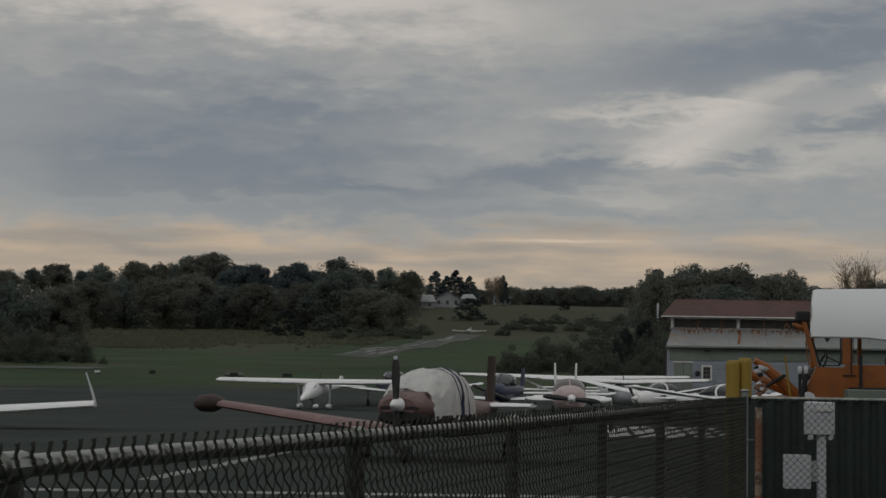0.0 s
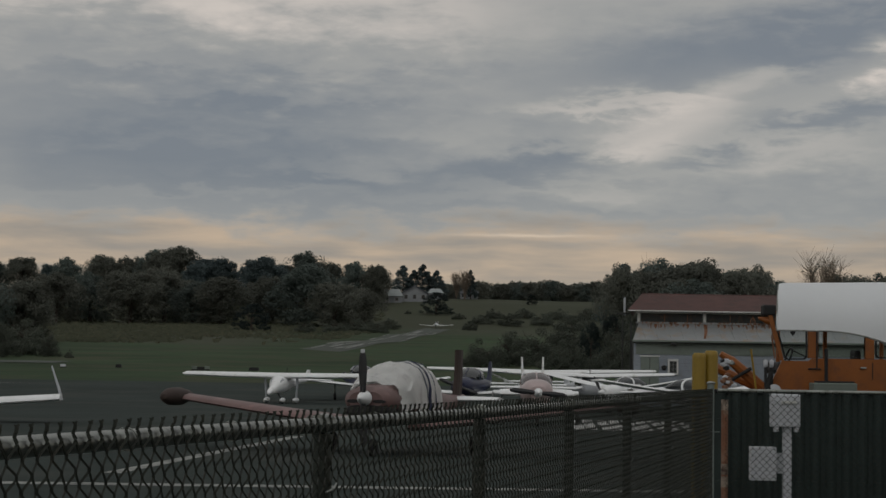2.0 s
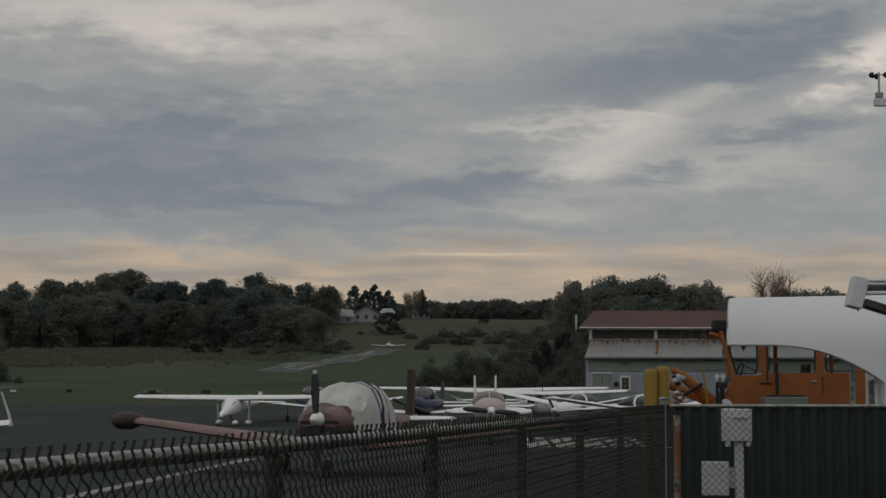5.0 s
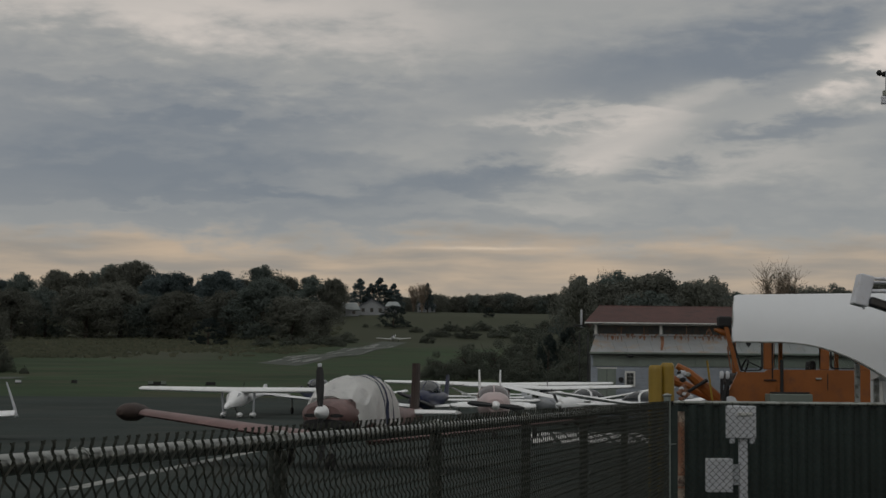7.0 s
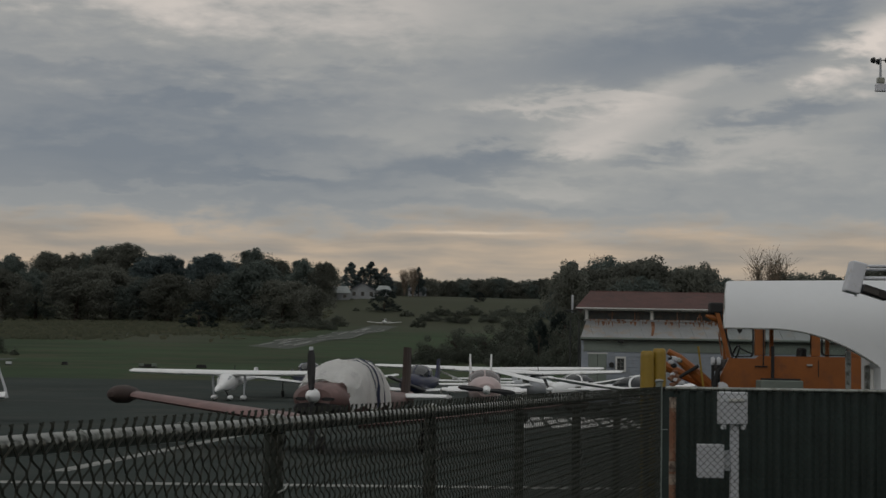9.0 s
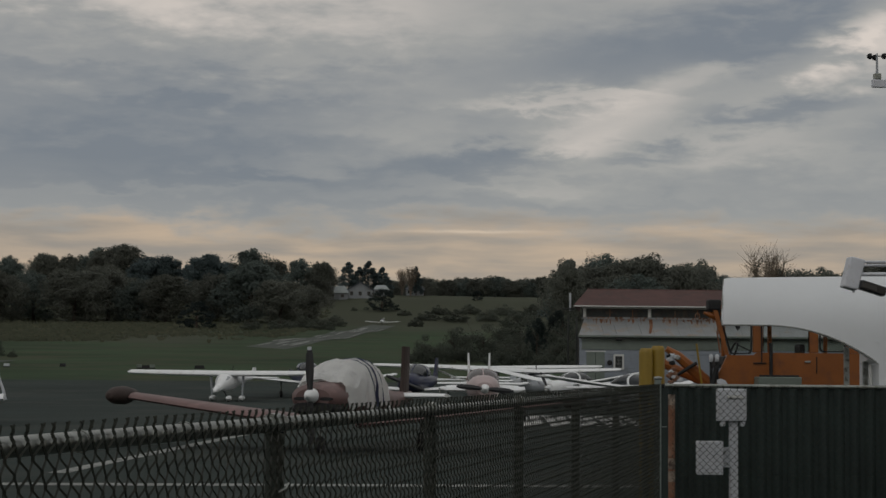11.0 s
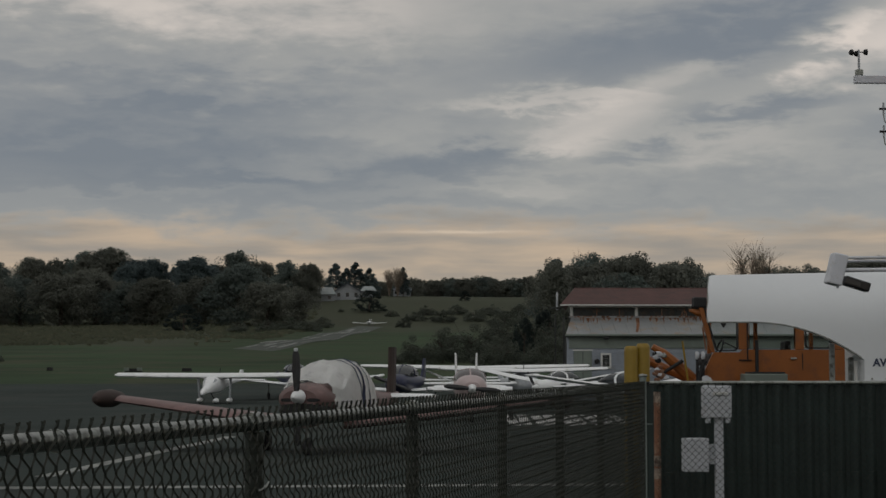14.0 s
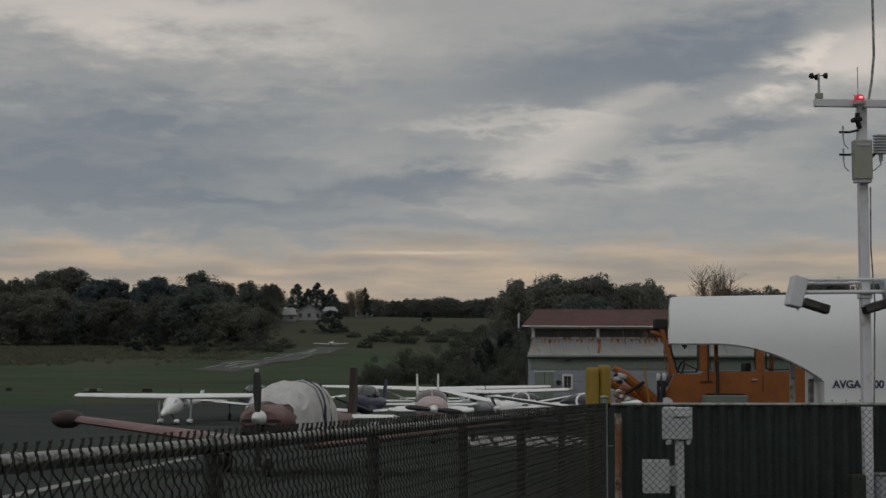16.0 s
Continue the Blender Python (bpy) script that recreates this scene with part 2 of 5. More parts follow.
M_RAIL = mat("dull_galvanised_rail", (0.3, 0.315, 0.295), 0.3, 0.85, 0.3, 7.0, 0.1, 60.0, (0.14, 0.14, 0.12), 0.45)
M_POST = mat("grey_green_galvanised_post", (0.2, 0.235, 0.22), 0.6, 0.0, 0.2, 5.0, 0.05, 40.0)
M_TAN = mat("peeling_tan_paint", (0.3, 0.24, 0.19), 0.8, 0, 0.4, 9.0, 0.2, 40.0, (0.07, 0.04, 0.03), 0.5)
M_HOT = lamp_core()
M_SLAT = mat("dark_green_plastic_slat", (0.0165, 0.029, 0.0262), 0.7, 0, 0.3, 3.0, 0.05, 20.0)
M_PLATE = mat("light_grey_plate", (0.55, 0.565, 0.6), 0.5, 0, 0.08, 4.0, 0.02, 30.0, (0.5, 0.5, 0.52), 0.25)
M_MAST = mat("white_enamel", (0.66, 0.67, 0.72), 0.4, 0, 0.08, 3.0, 0, 30.0, (0.45, 0.43, 0.4), 0.2)
M_BEIGE = mat("grey_beige_cabinet_paint", (0.30, 0.31, 0.27), 0.5, 0, 0.1, 4.0)
M_YELLOW = mat("worn_yellow_paint", (0.27, 0.175, 0.018), 0.5, 0, 0.15, 2.5, 0.05, 20.0, (0.25, 0.16, 0.03), 0.35)
M_ORANGE = mat("faded_orange_paint", (0.28, 0.088, 0.015), 0.5, 0, 0.18, 1.5, 0.04, 16.0, (0.2, 0.068, 0.022), 0.35)
M_RUSTPOLE = mat("rusty_orange_paint", (0.2, 0.085, 0.045), 0.7, 0, 0.35, 4.0, 0.15, 25.0, (0.3, 0.2, 0.14), 0.4)
M_TANK = mat("white_tank_enamel", (0.74, 0.76, 0.785), 0.38, 0, 0.04, 0.5, 0, 10.0)
M_TEXT = mat("navy_lettering", (0.035, 0.045, 0.09), 0.5, 0, 0.15, 6.0)
M_SIDING = mat("white_board_siding", (0.27, 0.3, 0.345), 0.7, 0, 0.1, 1.2, 0.1, 12.0, (0.24, 0.26, 0.28), 0.35)
M_GREENISH = mat("grey_green_panel", (0.17, 0.2, 0.175), 0.7, 0, 0.15, 1.0, 0.1, 12.0)
M_TIN = mat("galvanised_roof_tin", (0.27, 0.28, 0.285), 0.5, 0.1, 0.15, 0.6, 0.08, 8.0, (0.29, 0.22, 0.165), 0.3)
M_RUST = mat("rust_streak", (0.2, 0.08, 0.035), 0.85, 0, 0.4, 2.0, 0.2, 12.0, (0.26, 0.18, 0.13), 0.45)
M_ROOF = mat("brown_shingle_roof", (0.095, 0.045, 0.04), 0.9, 0, 0.2, 0.8, 0.3, 9.0, (0.065, 0.038, 0.035), 0.4)
M_TRIM = mat("white_trim", (0.6, 0.6, 0.58), 0.6, 0, 0.12, 2.0)
M_HOUSE = mat("pale_house_wall", (0.27, 0.285, 0.3), 0.7, 0, 0.15, 0.6)
M_HROOF = mat("pale_grey_roof", (0.3, 0.33, 0.33), 0.8, 0, 0.15, 0.5, 0.2, 4.0)
M_DROOF = mat("slate_grey_roof", (0.10, 0.11, 0.13), 0.8, 0, 0.15, 0.5, 0.2, 4.0)
M_BARK = mat("bark", (0.07, 0.055, 0.045), 0.95, 0, 0.3, 2.0, 0.5, 14.0)
M_TWIG = mat("bare_twigs", (0.2, 0.16, 0.125), 0.95, 0, 0.3, 2.0, 0.3, 14.0)
# next three foliage colours lifted and greyed: distance haze is painted into them
M_LEAF = leaf_mat("hazed_green_leaves", (0.134, 0.162, 0.148), (0.14, 0.165, 0.148), 0.25)
M_OAK = leaf_mat("hazed_autumn_leaves", (0.152, 0.16, 0.137), (0.16, 0.162, 0.135), 0.2)
M_PINE = leaf_mat("hazed_conifer_needles", (0.108, 0.14, 0.144), (0.114, 0.145, 0.146), 0.3)
M_CEDAR = leaf_mat("dense_cedar_foliage", (0.034, 0.046, 0.045), (0.042, 0.054, 0.05), 0.3)
M_SHRUB = leaf_mat("dull_shrub_leaves", (0.108, 0.122, 0.1), (0.12, 0.128, 0.1), 0.25)
M_DRY = leaf_mat("dry_grass_blades", (0.14, 0.15, 0.105), (0.175, 0.172, 0.118), 0.3)
M_SCREEN = mat("black_camera_housing", (0.012, 0.012, 0.014), 0.2, 0, 0.2, 5.0)


def lamp_mat():
    mt = bpy.data.materials.new("red_beacon_lens")
    mt.use_nodes = True
    b = mt.node_tree.nodes["Principled BSDF"]
    b.inputs["Base Color"].default_value = (0.35, 0.01, 0.02, 1)
    b.inputs["Roughness"].default_value = 0.2
    b.inputs["Emission Color"].default_value = (1.0, 0.04, 0.06, 1)
    b.inputs["Emission Strength"].default_value = 0.28
    return mt


M_BEACON = lamp_mat()

# ---- mesh helpers ----
def finish(bm, name, material, smooth=False):
    me = bpy.data.meshes.new(name)
    bm.normal_update()
    bm.to_mesh(me)
    bm.free()
    if smooth:
        me.polygons.foreach_set("use_smooth", [True] * len(me.polygons))
        me.set_sharp_from_angle(angle=radians(42))
    mats = material if isinstance(material, (list, tuple)) else [material]
    for mm in mats:
        me.materials.append(mm)
    return me


def part(name, bm, material, parent, label="", smooth=False, kind=""):
    ob = new(name, finish(bm, name, material, smooth))
    ob.parent = parent
    return tagged(ob, label, kind=kind)


def thing(name, m, label, category, group="", kind=""):
    ob = new(name)
    ob.matrix_world = m
    return tagged(ob, label, category, group, kind)


def structure(name, bm, material, label, category, smooth=False, kind="structure"):
    return tagged(new(name, finish(bm, name, material, smooth)), label, category, kind=kind)


def box(x0, x1, y0, y1, z0, z1, bevel=0.0, bm=None):
    bm = bm or bmesh.new()
    r = bmesh.ops.create_cube(bm, size=1.0)
    bmesh.ops.transform(bm, matrix=Matrix.Translation(((x0 + x1) / 2, (y0 + y1) / 2, (z0 + z1) / 2)) @ Matrix.Diagonal((x1 - x0, y1 - y0, z1 - z0, 1)), verts=r["verts"])
    if bevel:
        edges = list({e for v in r["verts"] for e in v.link_edges})
        bmesh.ops.bevel(bm, geom=edges, offset=bevel, segments=2, affect="EDGES", profile=0.5)
    return bm


def tube(points, radius, sides=8, bm=None, cap=True):
    """A round bar along a line of points; radius may be one number or one for each point."""
    bm = bm or bmesh.new()
    pts = [Vector(p) for p in points]
    rad = radius if isinstance(radius, (list, tuple)) else [radius] * len(pts)
    rings = []
    for i, p in enumerate(pts):
        d = (pts[min(i + 1, len(pts) - 1)] - pts[max(i - 1, 0)]).normalized()
        a = d.cross(Vector((0, 0, 1)) if abs(d.z) < 0.9 else Vector((0, 1, 0))).normalized()
        b = d.cross(a).normalized()
        rings.append([bm.verts.new(p + (a * math.cos(k * math.tau / sides) + b * math.sin(k * math.tau / sides)) * rad[i]) for k in range(sides)])
    for r0, r1 in zip(rings, rings[1:]):
        for k in range(sides):
            bm.faces.new((r0[k], r0[(k + 1) % sides], r1[(k + 1) % sides], r1[k]))
    if cap:
        bm.faces.new(list(reversed(rings[0])))
        bm.faces.new(rings[-1])
    return bm


def loft(sections, sides=20, bm=None, power=2.3):
    """A body along x through (x, centre y, centre z, half width, half height), with rounded-square sections and closed ends."""
    bm = bm or bmesh.new()
    rings = []
    for x, cy, cz, hw, hh in sections:
        ring = []
        for k in range(sides):
            a = k * math.tau / sides
            ca, sa = math.cos(a), math.sin(a)
            ring.append(bm.verts.new((x, cy + hw * math.copysign(abs(ca) ** (2 / power), ca), cz + hh * math.copysign(abs(sa) ** (2 / power), sa))))
        rings.append(ring)
    for r0, r1 in zip(rings, rings[1:]):
        for k in range(sides):
            bm.faces.new((r0[k], r0[(k + 1) % sides], r1[(k + 1) % sides], r1[k]))
    bm.faces.new(list(reversed(rings[0])))
    bm.faces.new(rings[-1])
    bmesh.ops.recalc_face_normals(bm, faces=bm.faces)
    return bm


FOIL = [(0, 0), (0.02, 0.035), (0.1, 0.07), (0.3, 0.09), (0.6, 0.06), (1, 0.004), (0.6, -0.025), (0.3, -0.04), (0.1, -0.035), (0.02, -0.02)]


def wing(stations, bm=None, upright=False, thick=1.0):
    """An aerofoil through (leading-edge x, y, z, chord); x points to the nose."""
    bm = bm or bmesh.new()
    rings = []
    for x, y, z, c in stations:
        if upright:
            rings.append([bm.verts.new((x - u * c, y + w * c * thick, z)) for u, w in FOIL])
        else:
            rings.append([bm.verts.new((x - u * c, y, z + w * c * thick)) for u, w in FOIL])
    n = len(FOIL)
    for r0, r1 in zip(rings, rings[1:]):
        for k in range(n):
            bm.faces.new((r0[k], r0[(k + 1) % n], r1[(k + 1) % n], r1[k]))
    bm.faces.new(rings[0])
    bm.faces.new(list(reversed(rings[-1])))
    bmesh.ops.recalc_face_normals(bm, faces=bm.faces)
    return bm


def disc(x, y, z, r, w, axis="Y", sides=20, bm=None, bevel=0.25):
    """A wheel-like disc with rounded shoulders."""
    bm = bm or bmesh.new()
    prof = [(-w / 2, r * (1 - bevel)), (-w * 0.3, r), (w * 0.3, r), (w / 2, r * (1 - bevel))]
    rings = []
    for o, rr in prof:
        ring = []
        for k in range(sides):
            a = k * math.tau / sides
            c, s = rr * math.cos(a), rr * math.sin(a)
            p = {"Y": (x + c, y + o, z + s), "X": (x + o, y + c, z + s), "Z": (x + c, y + s, z + o)}[axis]
            ring.append(bm.verts.new(p))
        rings.append(ring)
    for r0, r1 in zip(rings, rings[1:]):
        for k in range(sides):
            bm.faces.new((r0[k], r0[(k + 1) % sides], r1[(k + 1) % sides], r1[k]))
    bm.faces.new(rings[0])
    bm.faces.new(list(reversed(rings[-1])))
    bmesh.ops.recalc_face_normals(bm, faces=bm.faces)
    return bm


def rounded_slab(outline, y0, y1, bm=None):
    """A flat outline of (x, z) given thickness from y0 to y1."""
    bm = bm or bmesh.new()
    a = [bm.verts.new((x, y0, z)) for x, z in outline]
    b = [bm.verts.new((x, y1, z)) for x, z in outline]
    bm.faces.new(a)
    bm.faces.new(list(reversed(b)))
    n = len(outline)
    for k in range(n):
        bm.faces.new((a[k], b[k], b[(k + 1) % n], a[(k + 1) % n]))
    bmesh.ops.recalc_face_normals(bm, faces=bm.faces)
    return bm


def round_rect(x0, x1, z0, z1, r, n=5):
    out = []
    for cx, cz, a0 in ((x1 - r, z1 - r, 0), (x0 + r, z1 - r, 90), (x0 + r, z0 + r, 180), (x1 - r, z0 + r, 270)):
        out += [(cx + r * math.cos(radians(a0 + 90 * k / n)), cz + r * math.sin(radians(a0 + 90 * k / n))) for k in range(n + 1)]
    return out


# ---- the ground ----
RISE = [(-400, 0), (88, 0), (110, 0.6), (130, 1.35), (170, 2.4), (250, 4.9), (350, 8.2), (450, 11.9), (500, 14.1), (560, 20.0), (600, 25.2), (650, 28.6), (720, 31), (820, 33), (2500, 33)]


def ground_z(x, y):
    for (a, za), (b, zb) in zip(RISE, RISE[1:]):
        if y <= b:
            k = (y - a) / (b - a)
            base = za + (zb - za) * max(0.0, k)
            break
    else:
        base = RISE[-1][1]
    rough = min(1.0, max(0.0, (y - 150) / 200))
    return base + rough * 0.5 * noise.noise(Vector((x * 0.02, y * 0.02, 0)))


def sheet(name, x0, x1, y0, y1, step, lift, material, label, category):
    bm = bmesh.new()
    ys = [y0 + step * i for i in range(int((y1 - y0) / step) + 1)]
    xs = [x0 + (x1 - x0) * i / 24 for i in range(25)]
    grid = [[bm.verts.new((x, y, ground_z(x, y) + lift)) for x in xs] for y in ys]
    for g0, g1 in zip(grid, grid[1:]):
        for k in range(24):
            bm.faces.new((g0[k], g0[k + 1], g1[k + 1], g1[k]))
    return structure(name, bm, material, label, category, True)


def field_mat():
    """Mown green grass, with rank brownish growth on the upper slope and over the rough on one side."""
    mt = M_GRASS
    nt = mt.node_tree
    N, L = nt.nodes.new, nt.links.new
    bsdf = nt.nodes["Principled BSDF"]
    old = bsdf.inputs["Base Color"].links[0].from_socket
    co, sep = N("ShaderNodeTexCoord"), N("ShaderNodeSeparateXYZ")
    L(co.outputs["Object"], sep.inputs[0])
    nz = N("ShaderNodeTexNoise")
    nz.inputs["Scale"].default_value, nz.inputs["Detail"].default_value = 0.018, 6.0
    L(co.outputs["Object"], nz.inputs["Vector"])

    def m(op, a, b, clamp=False):
        n = N("ShaderNodeMath")
        n.operation, n.use_clamp = op, clamp
        for sock, v in zip(n.inputs, (a, b)):
            if hasattr(v, "is_output"):
                L(v, sock)
            else:
                sock.default_value = v
        return n.outputs[0]

    wob = m("MULTIPLY", m("SUBTRACT", nz.outputs["Fac"], 0.5), 220.0)
    y = m("ADD", sep.outputs[1], wob)
    upper = m("DIVIDE", m("SUBTRACT", y, 400.0), 90.0, True)
    rough = m("MULTIPLY", m("DIVIDE", m("SUBTRACT", y, 225.0), 50.0, True), m("DIVIDE", m("SUBTRACT", m("MULTIPLY", sep.outputs[1], -0.06), sep.outputs[0]), 12.0, True))
    tint = N("ShaderNodeMix")
    tint.data_type = "RGBA"
    L(m("MULTIPLY", m("MAXIMUM", upper, rough), 0.85), tint.inputs[0])
    L(old, tint.inputs[6])
    tint.inputs[7].default_value = (0.062, 0.065, 0.045, 1)
    L(tint.outputs[2], bsdf.inputs["Base Color"])
    return mt


def make_ground():
    bm = bmesh.new()
    ys = [-300, -100, 0, 60, 88] + list(range(100, 840, 10)) + [1000, 1500, 2400]
    xs = [-2000, -1000, -500] + list(range(-300, 301, 15)) + [500, 1000, 2000]
    grid = [[bm.verts.new((x, y, ground_z(x, y) - 0.02)) for x in xs] for y in ys]
    for g0, g1 in zip(grid, grid[1:]):
        for k in range(len(xs) - 1):
            bm.faces.new((g0[k], g0[k + 1], g1[k + 1], g1[k]))
    structure("ground", bm, field_mat(), "dull green mown grass rising to a distant hill", "grass field", True)


make_ground()


def flat(name, corners, lift, material, label, category, cuts=1):
    """A thin painted or paved strip that follows the ground between four corners."""
    bm = bmesh.new()
    a, b, c, d = [Vector((x, y, 0)) for x, y in corners]
    rows = []
    for i in range(cuts + 1):
        k = i / cuts
        p, q = a.lerp(d, k), b.lerp(c, k)
        rows.append([bm.verts.new((v.x, v.y, ground_z(v.x, v.y) + lift)) for v in (p, p.lerp(q, 0.5), q)])
    for r0, r1 in zip(rows, rows[1:]):
        for k in range(2):
            bm.faces.new((r0[k], r0[k + 1], r1[k + 1], r1[k]))
    return structure(name, bm, material, label, category)


sheet("apron", -140, 140, -60, 118, 6, 0.0, M_TARMAC, "dark grey worn tarmac of the aircraft parking apron", "tarmac")

# ---- aircraft ----
def wheel(parent, x, y, r=0.17, fairing=None, leg=0.5, lean=0.0):
    w = part("wheel", disc(x, y, r, r * 0.62, 0.1), M_GALV, parent)
    part("tyre", disc(x, y, r, r, 0.13), M_BLACK, w)
    if fairing:
        part("wheel_fairing", loft([(x + 0.36, y, r + 0.03, 0.01, 0.02), (x + 0.2, y, r + 0.05, 0.1, 0.13), (x - 0.05, y, r + 0.08, 0.11, 0.15), (x - 0.45, y, r + 0.1, 0.02, 0.03)], 12), fairing, w, smooth=True)
    part("gear_leg", tube([(x, y, r), (x - 0.03, y - lean, leg)], [0.028, 0.04], 8), M_WHITE if fairing else M_GALV, parent)


def propeller(parent, x, z, radius, angle, spin_mat, blade_mat=None, tip=None):
    hub = part("spinner", loft([(x + 0.32, 0, z, 0.014, 0.014), (x + 0.27, 0, z, 0.055, 0.055), (x + 0.13, 0, z, 0.115, 0.115), (x, 0, z, 0.145, 0.145)], 16, power=2), spin_mat, parent, smooth=True)
    for s in (0, 180):
        bm = bmesh.new()
        st = [(0.10, 0.05, 0.05), (0.25, 0.065, 0.035), (0.55, 0.085, 0.022), (0.85, 0.07, 0.014), (1.0, 0.03, 0.008)]
        rings = []
        for k, hw, ht in st:
            rings.append([bm.verts.new((x + 0.1 + dx, dy, k * radius)) for dx, dy in ((ht, 0), (0, hw), (-ht, 0), (0, -hw))])
        for r0, r1 in zip(rings, rings[1:]):
            for k in range(4):
                bm.faces.new((r0[k], r0[(k + 1) % 4], r1[(k + 1) % 4], r1[k]))
        bm.faces.new(rings[-1])
        bmesh.ops.transform(bm, matrix=Matrix.Translation((0, 0, z)) @ Matrix.Rotation(radians(angle + s), 4, "X"), verts=bm.verts)
        bmesh.ops.recalc_face_normals(bm, faces=bm.faces)
        bl = part("propeller_blade", bm, blade_mat or M_BLADE, hub)
        if tip and s == 0:
            t = box(x + 0.085, x + 0.118, -0.04, 0.04, radius * 0.93, radius * 1.005, 0.012)
            bmesh.ops.transform(t, matrix=Matrix.Translation((0, 0, z)) @ Matrix.Rotation(radians(angle), 4, "X"), verts=t.verts)
            part("blade_tip", t, tip, bl, "white painted tip")


def facing(x, y, nose):
    """A pose on the ground with the nose turned to the heading nose, in degrees anticlockwise from +x."""
    return pose(x, y, ground_z(x, y), 0, 0, nose)


def covered_plane():
    """A low-wing single with tip tanks and a canvas cover over the cabin; origin under the wing."""
    p = thing("low_wing_airplane", facing(-0.19, 35.3, 252.6), "faded maroon low-wing airplane with tip tanks under a canvas cabin cover", "airplane")
    part("fuselage", loft([(2.02, 0, 1.08, 0.34, 0.17), (1.9, 0, 1.08, 0.46, 0.25), (1.5, 0, 1.07, 0.53, 0.31), (0.9, 0, 1.05, 0.57, 0.36), (0.2, 0, 1.04, 0.58, 0.38),
                           (-1.0, 0, 1.02, 0.5, 0.36), (-2.4, 0, 0.96, 0.34, 0.26), (-3.6, 0, 0.97, 0.2, 0.17), (-4.85, 0, 1.02, 0.06, 0.12)], 24), M_MAROON, p, smooth=True)
    part("cowl_opening", loft([(2.03, 0.26, 1.06, 0.12, 0.035), (1.88, 0.27, 1.06, 0.14, 0.05)], 14), M_BLACK, p)
    part("cowl_opening", loft([(2.03, -0.26, 1.06, 0.12, 0.035), (1.88, -0.27, 1.06, 0.14, 0.05)], 14), M_BLACK, p)
    part("air_scoop", loft([(2.06, 0, 0.9, 0.36, 0.09), (1.9, 0, 0.88, 0.46, 0.13), (1.4, 0, 0.84, 0.5, 0.14), (0.8, 0, 0.8, 0.3, 0.1)], 16, power=3), M_BLACK, p, smooth=True)
    propeller(p, 2.08, 1.12, 0.92, 1.5, M_WHITE, tip=M_PLATE)
    for s in (1, -1):
        w = part("wing", wing([(0.75, 0.45 * s, 0.53, 1.75), (0.68, 2.0 * s, 0.70, 1.6), (0.45, 4.66 * s, 1.03, 1.15)]), M_MAROON, p, smooth=True)
        part("tip_tank", loft([(0.85, 4.72 * s, 1.05, 0.05, 0.05), (0.78, 4.72 * s, 1.05, 0.14, 0.12), (0.55, 4.72 * s, 1.05, 0.22, 0.18), (0.2, 4.72 * s, 1.05, 0.23, 0.19), (-0.2, 4.72 * s, 1.06, 0.15, 0.13), (-0.6, 4.72 * s, 1.07, 0.015, 0.02)], 18, power=2), M_DKMAROON, w, "darker maroon tip tank", True)
        part("tailplane", wing([(-3.75, 0.1 * s, 1.03, 0.95), (-3.9, 1.05 * s, 1.04, 0.65)]), M_WHITE, p, "white tailplane")
        wheel(p, -0.35, 1.5 * s, 0.19, None, 0.72)
    wheel(p, 1.55, 0, 0.17, None, 0.8)
    part("tail_fin", wing([(-3.95, 0, 1.05, 0.75), (-4.1, 0, 1.5, 0.66), (-4.16, 0, 2.14, 0.62)], None, True, 1.3), M_DKMAROON, p, "dull brown fin")
    # the cover follows cabin and windscreen and hangs down the sides
    def cover(s0, s1, grow, cuts):
        bm = bmesh.new()
        st = [(1.5, 1.40, 0.56), (1.28, 1.53, 0.62), (0.85, 1.70, 0.66), (0.35, 1.80, 0.645), (-0.1, 1.83, 0.65), (-0.6, 1.80, 0.63), (-1.0, 1.72, 0.59), (-1.35, 1.58, 0.52), (-1.55, 1.45, 0.46)]
        rows = []
        n = 64
        for i in range(cuts + 1):
            k = s0 + (s1 - s0) * i / cuts
            j = min(int(k * (len(st) - 1)), len(st) - 2)
            f = k * (len(st) - 1) - j
            x, top, hw = [st[j][q] + (st[j + 1][q] - st[j][q]) * f for q in range(3)]
            row = []
            for q in range(n + 1):
                a = math.pi * q / n
                c, s = math.cos(a), math.sin(a)
                z = 0.98 + (top - 0.98) * (s ** 0.82)
                y = hw * math.copysign(abs(c) ** 0.68, c)
                if z < 1.25:
                    y += 0.03 * math.sin(x * 9) * math.copysign(1, c)
                    z -= 0.12 * (1 + 0.5 * math.sin(x * 4 + 1))
                if z < 1.6:
                    y += 0.016 * math.sin(x * 13 + 2 * math.sin(z * 5)) * math.copysign(1, c) * min(1, (1.6 - z) * 3)
                wr = 0.036 * noise.noise(Vector((x * 3, y * 4, z * 4))) + 0.07 * (0.35 - abs(noise.noise(Vector((x * 2.2 + z * 3, y * 3.5, z * 1.5))))) + 0.026 * (0.3 - abs(noise.noise(Vector((x * 7 + z * 5, y * 8, z * 3)))))
                row.append(bm.verts.new((x + wr, y * (1 + grow), z + wr + grow * 0.5)))
            rows.append(row)
        for r0, r1 in zip(rows, rows[1:]):
            for q in range(n):
                bm.faces.new((r0[q], r0[q + 1], r1[q + 1], r1[q]))
        bmesh.ops.solidify(bm, geom=bm.faces, thickness=0.012)
        return bm
    c = thing("canvas_cabin_cover", p.matrix_world.copy(), "wrinkled white canvas cabin cover with blue stripes on an airplane", "aircraft cover")
    body = part("cover_sheet", cover(0, 1, 0.0, 60), M_CANVAS, c, smooth=True)
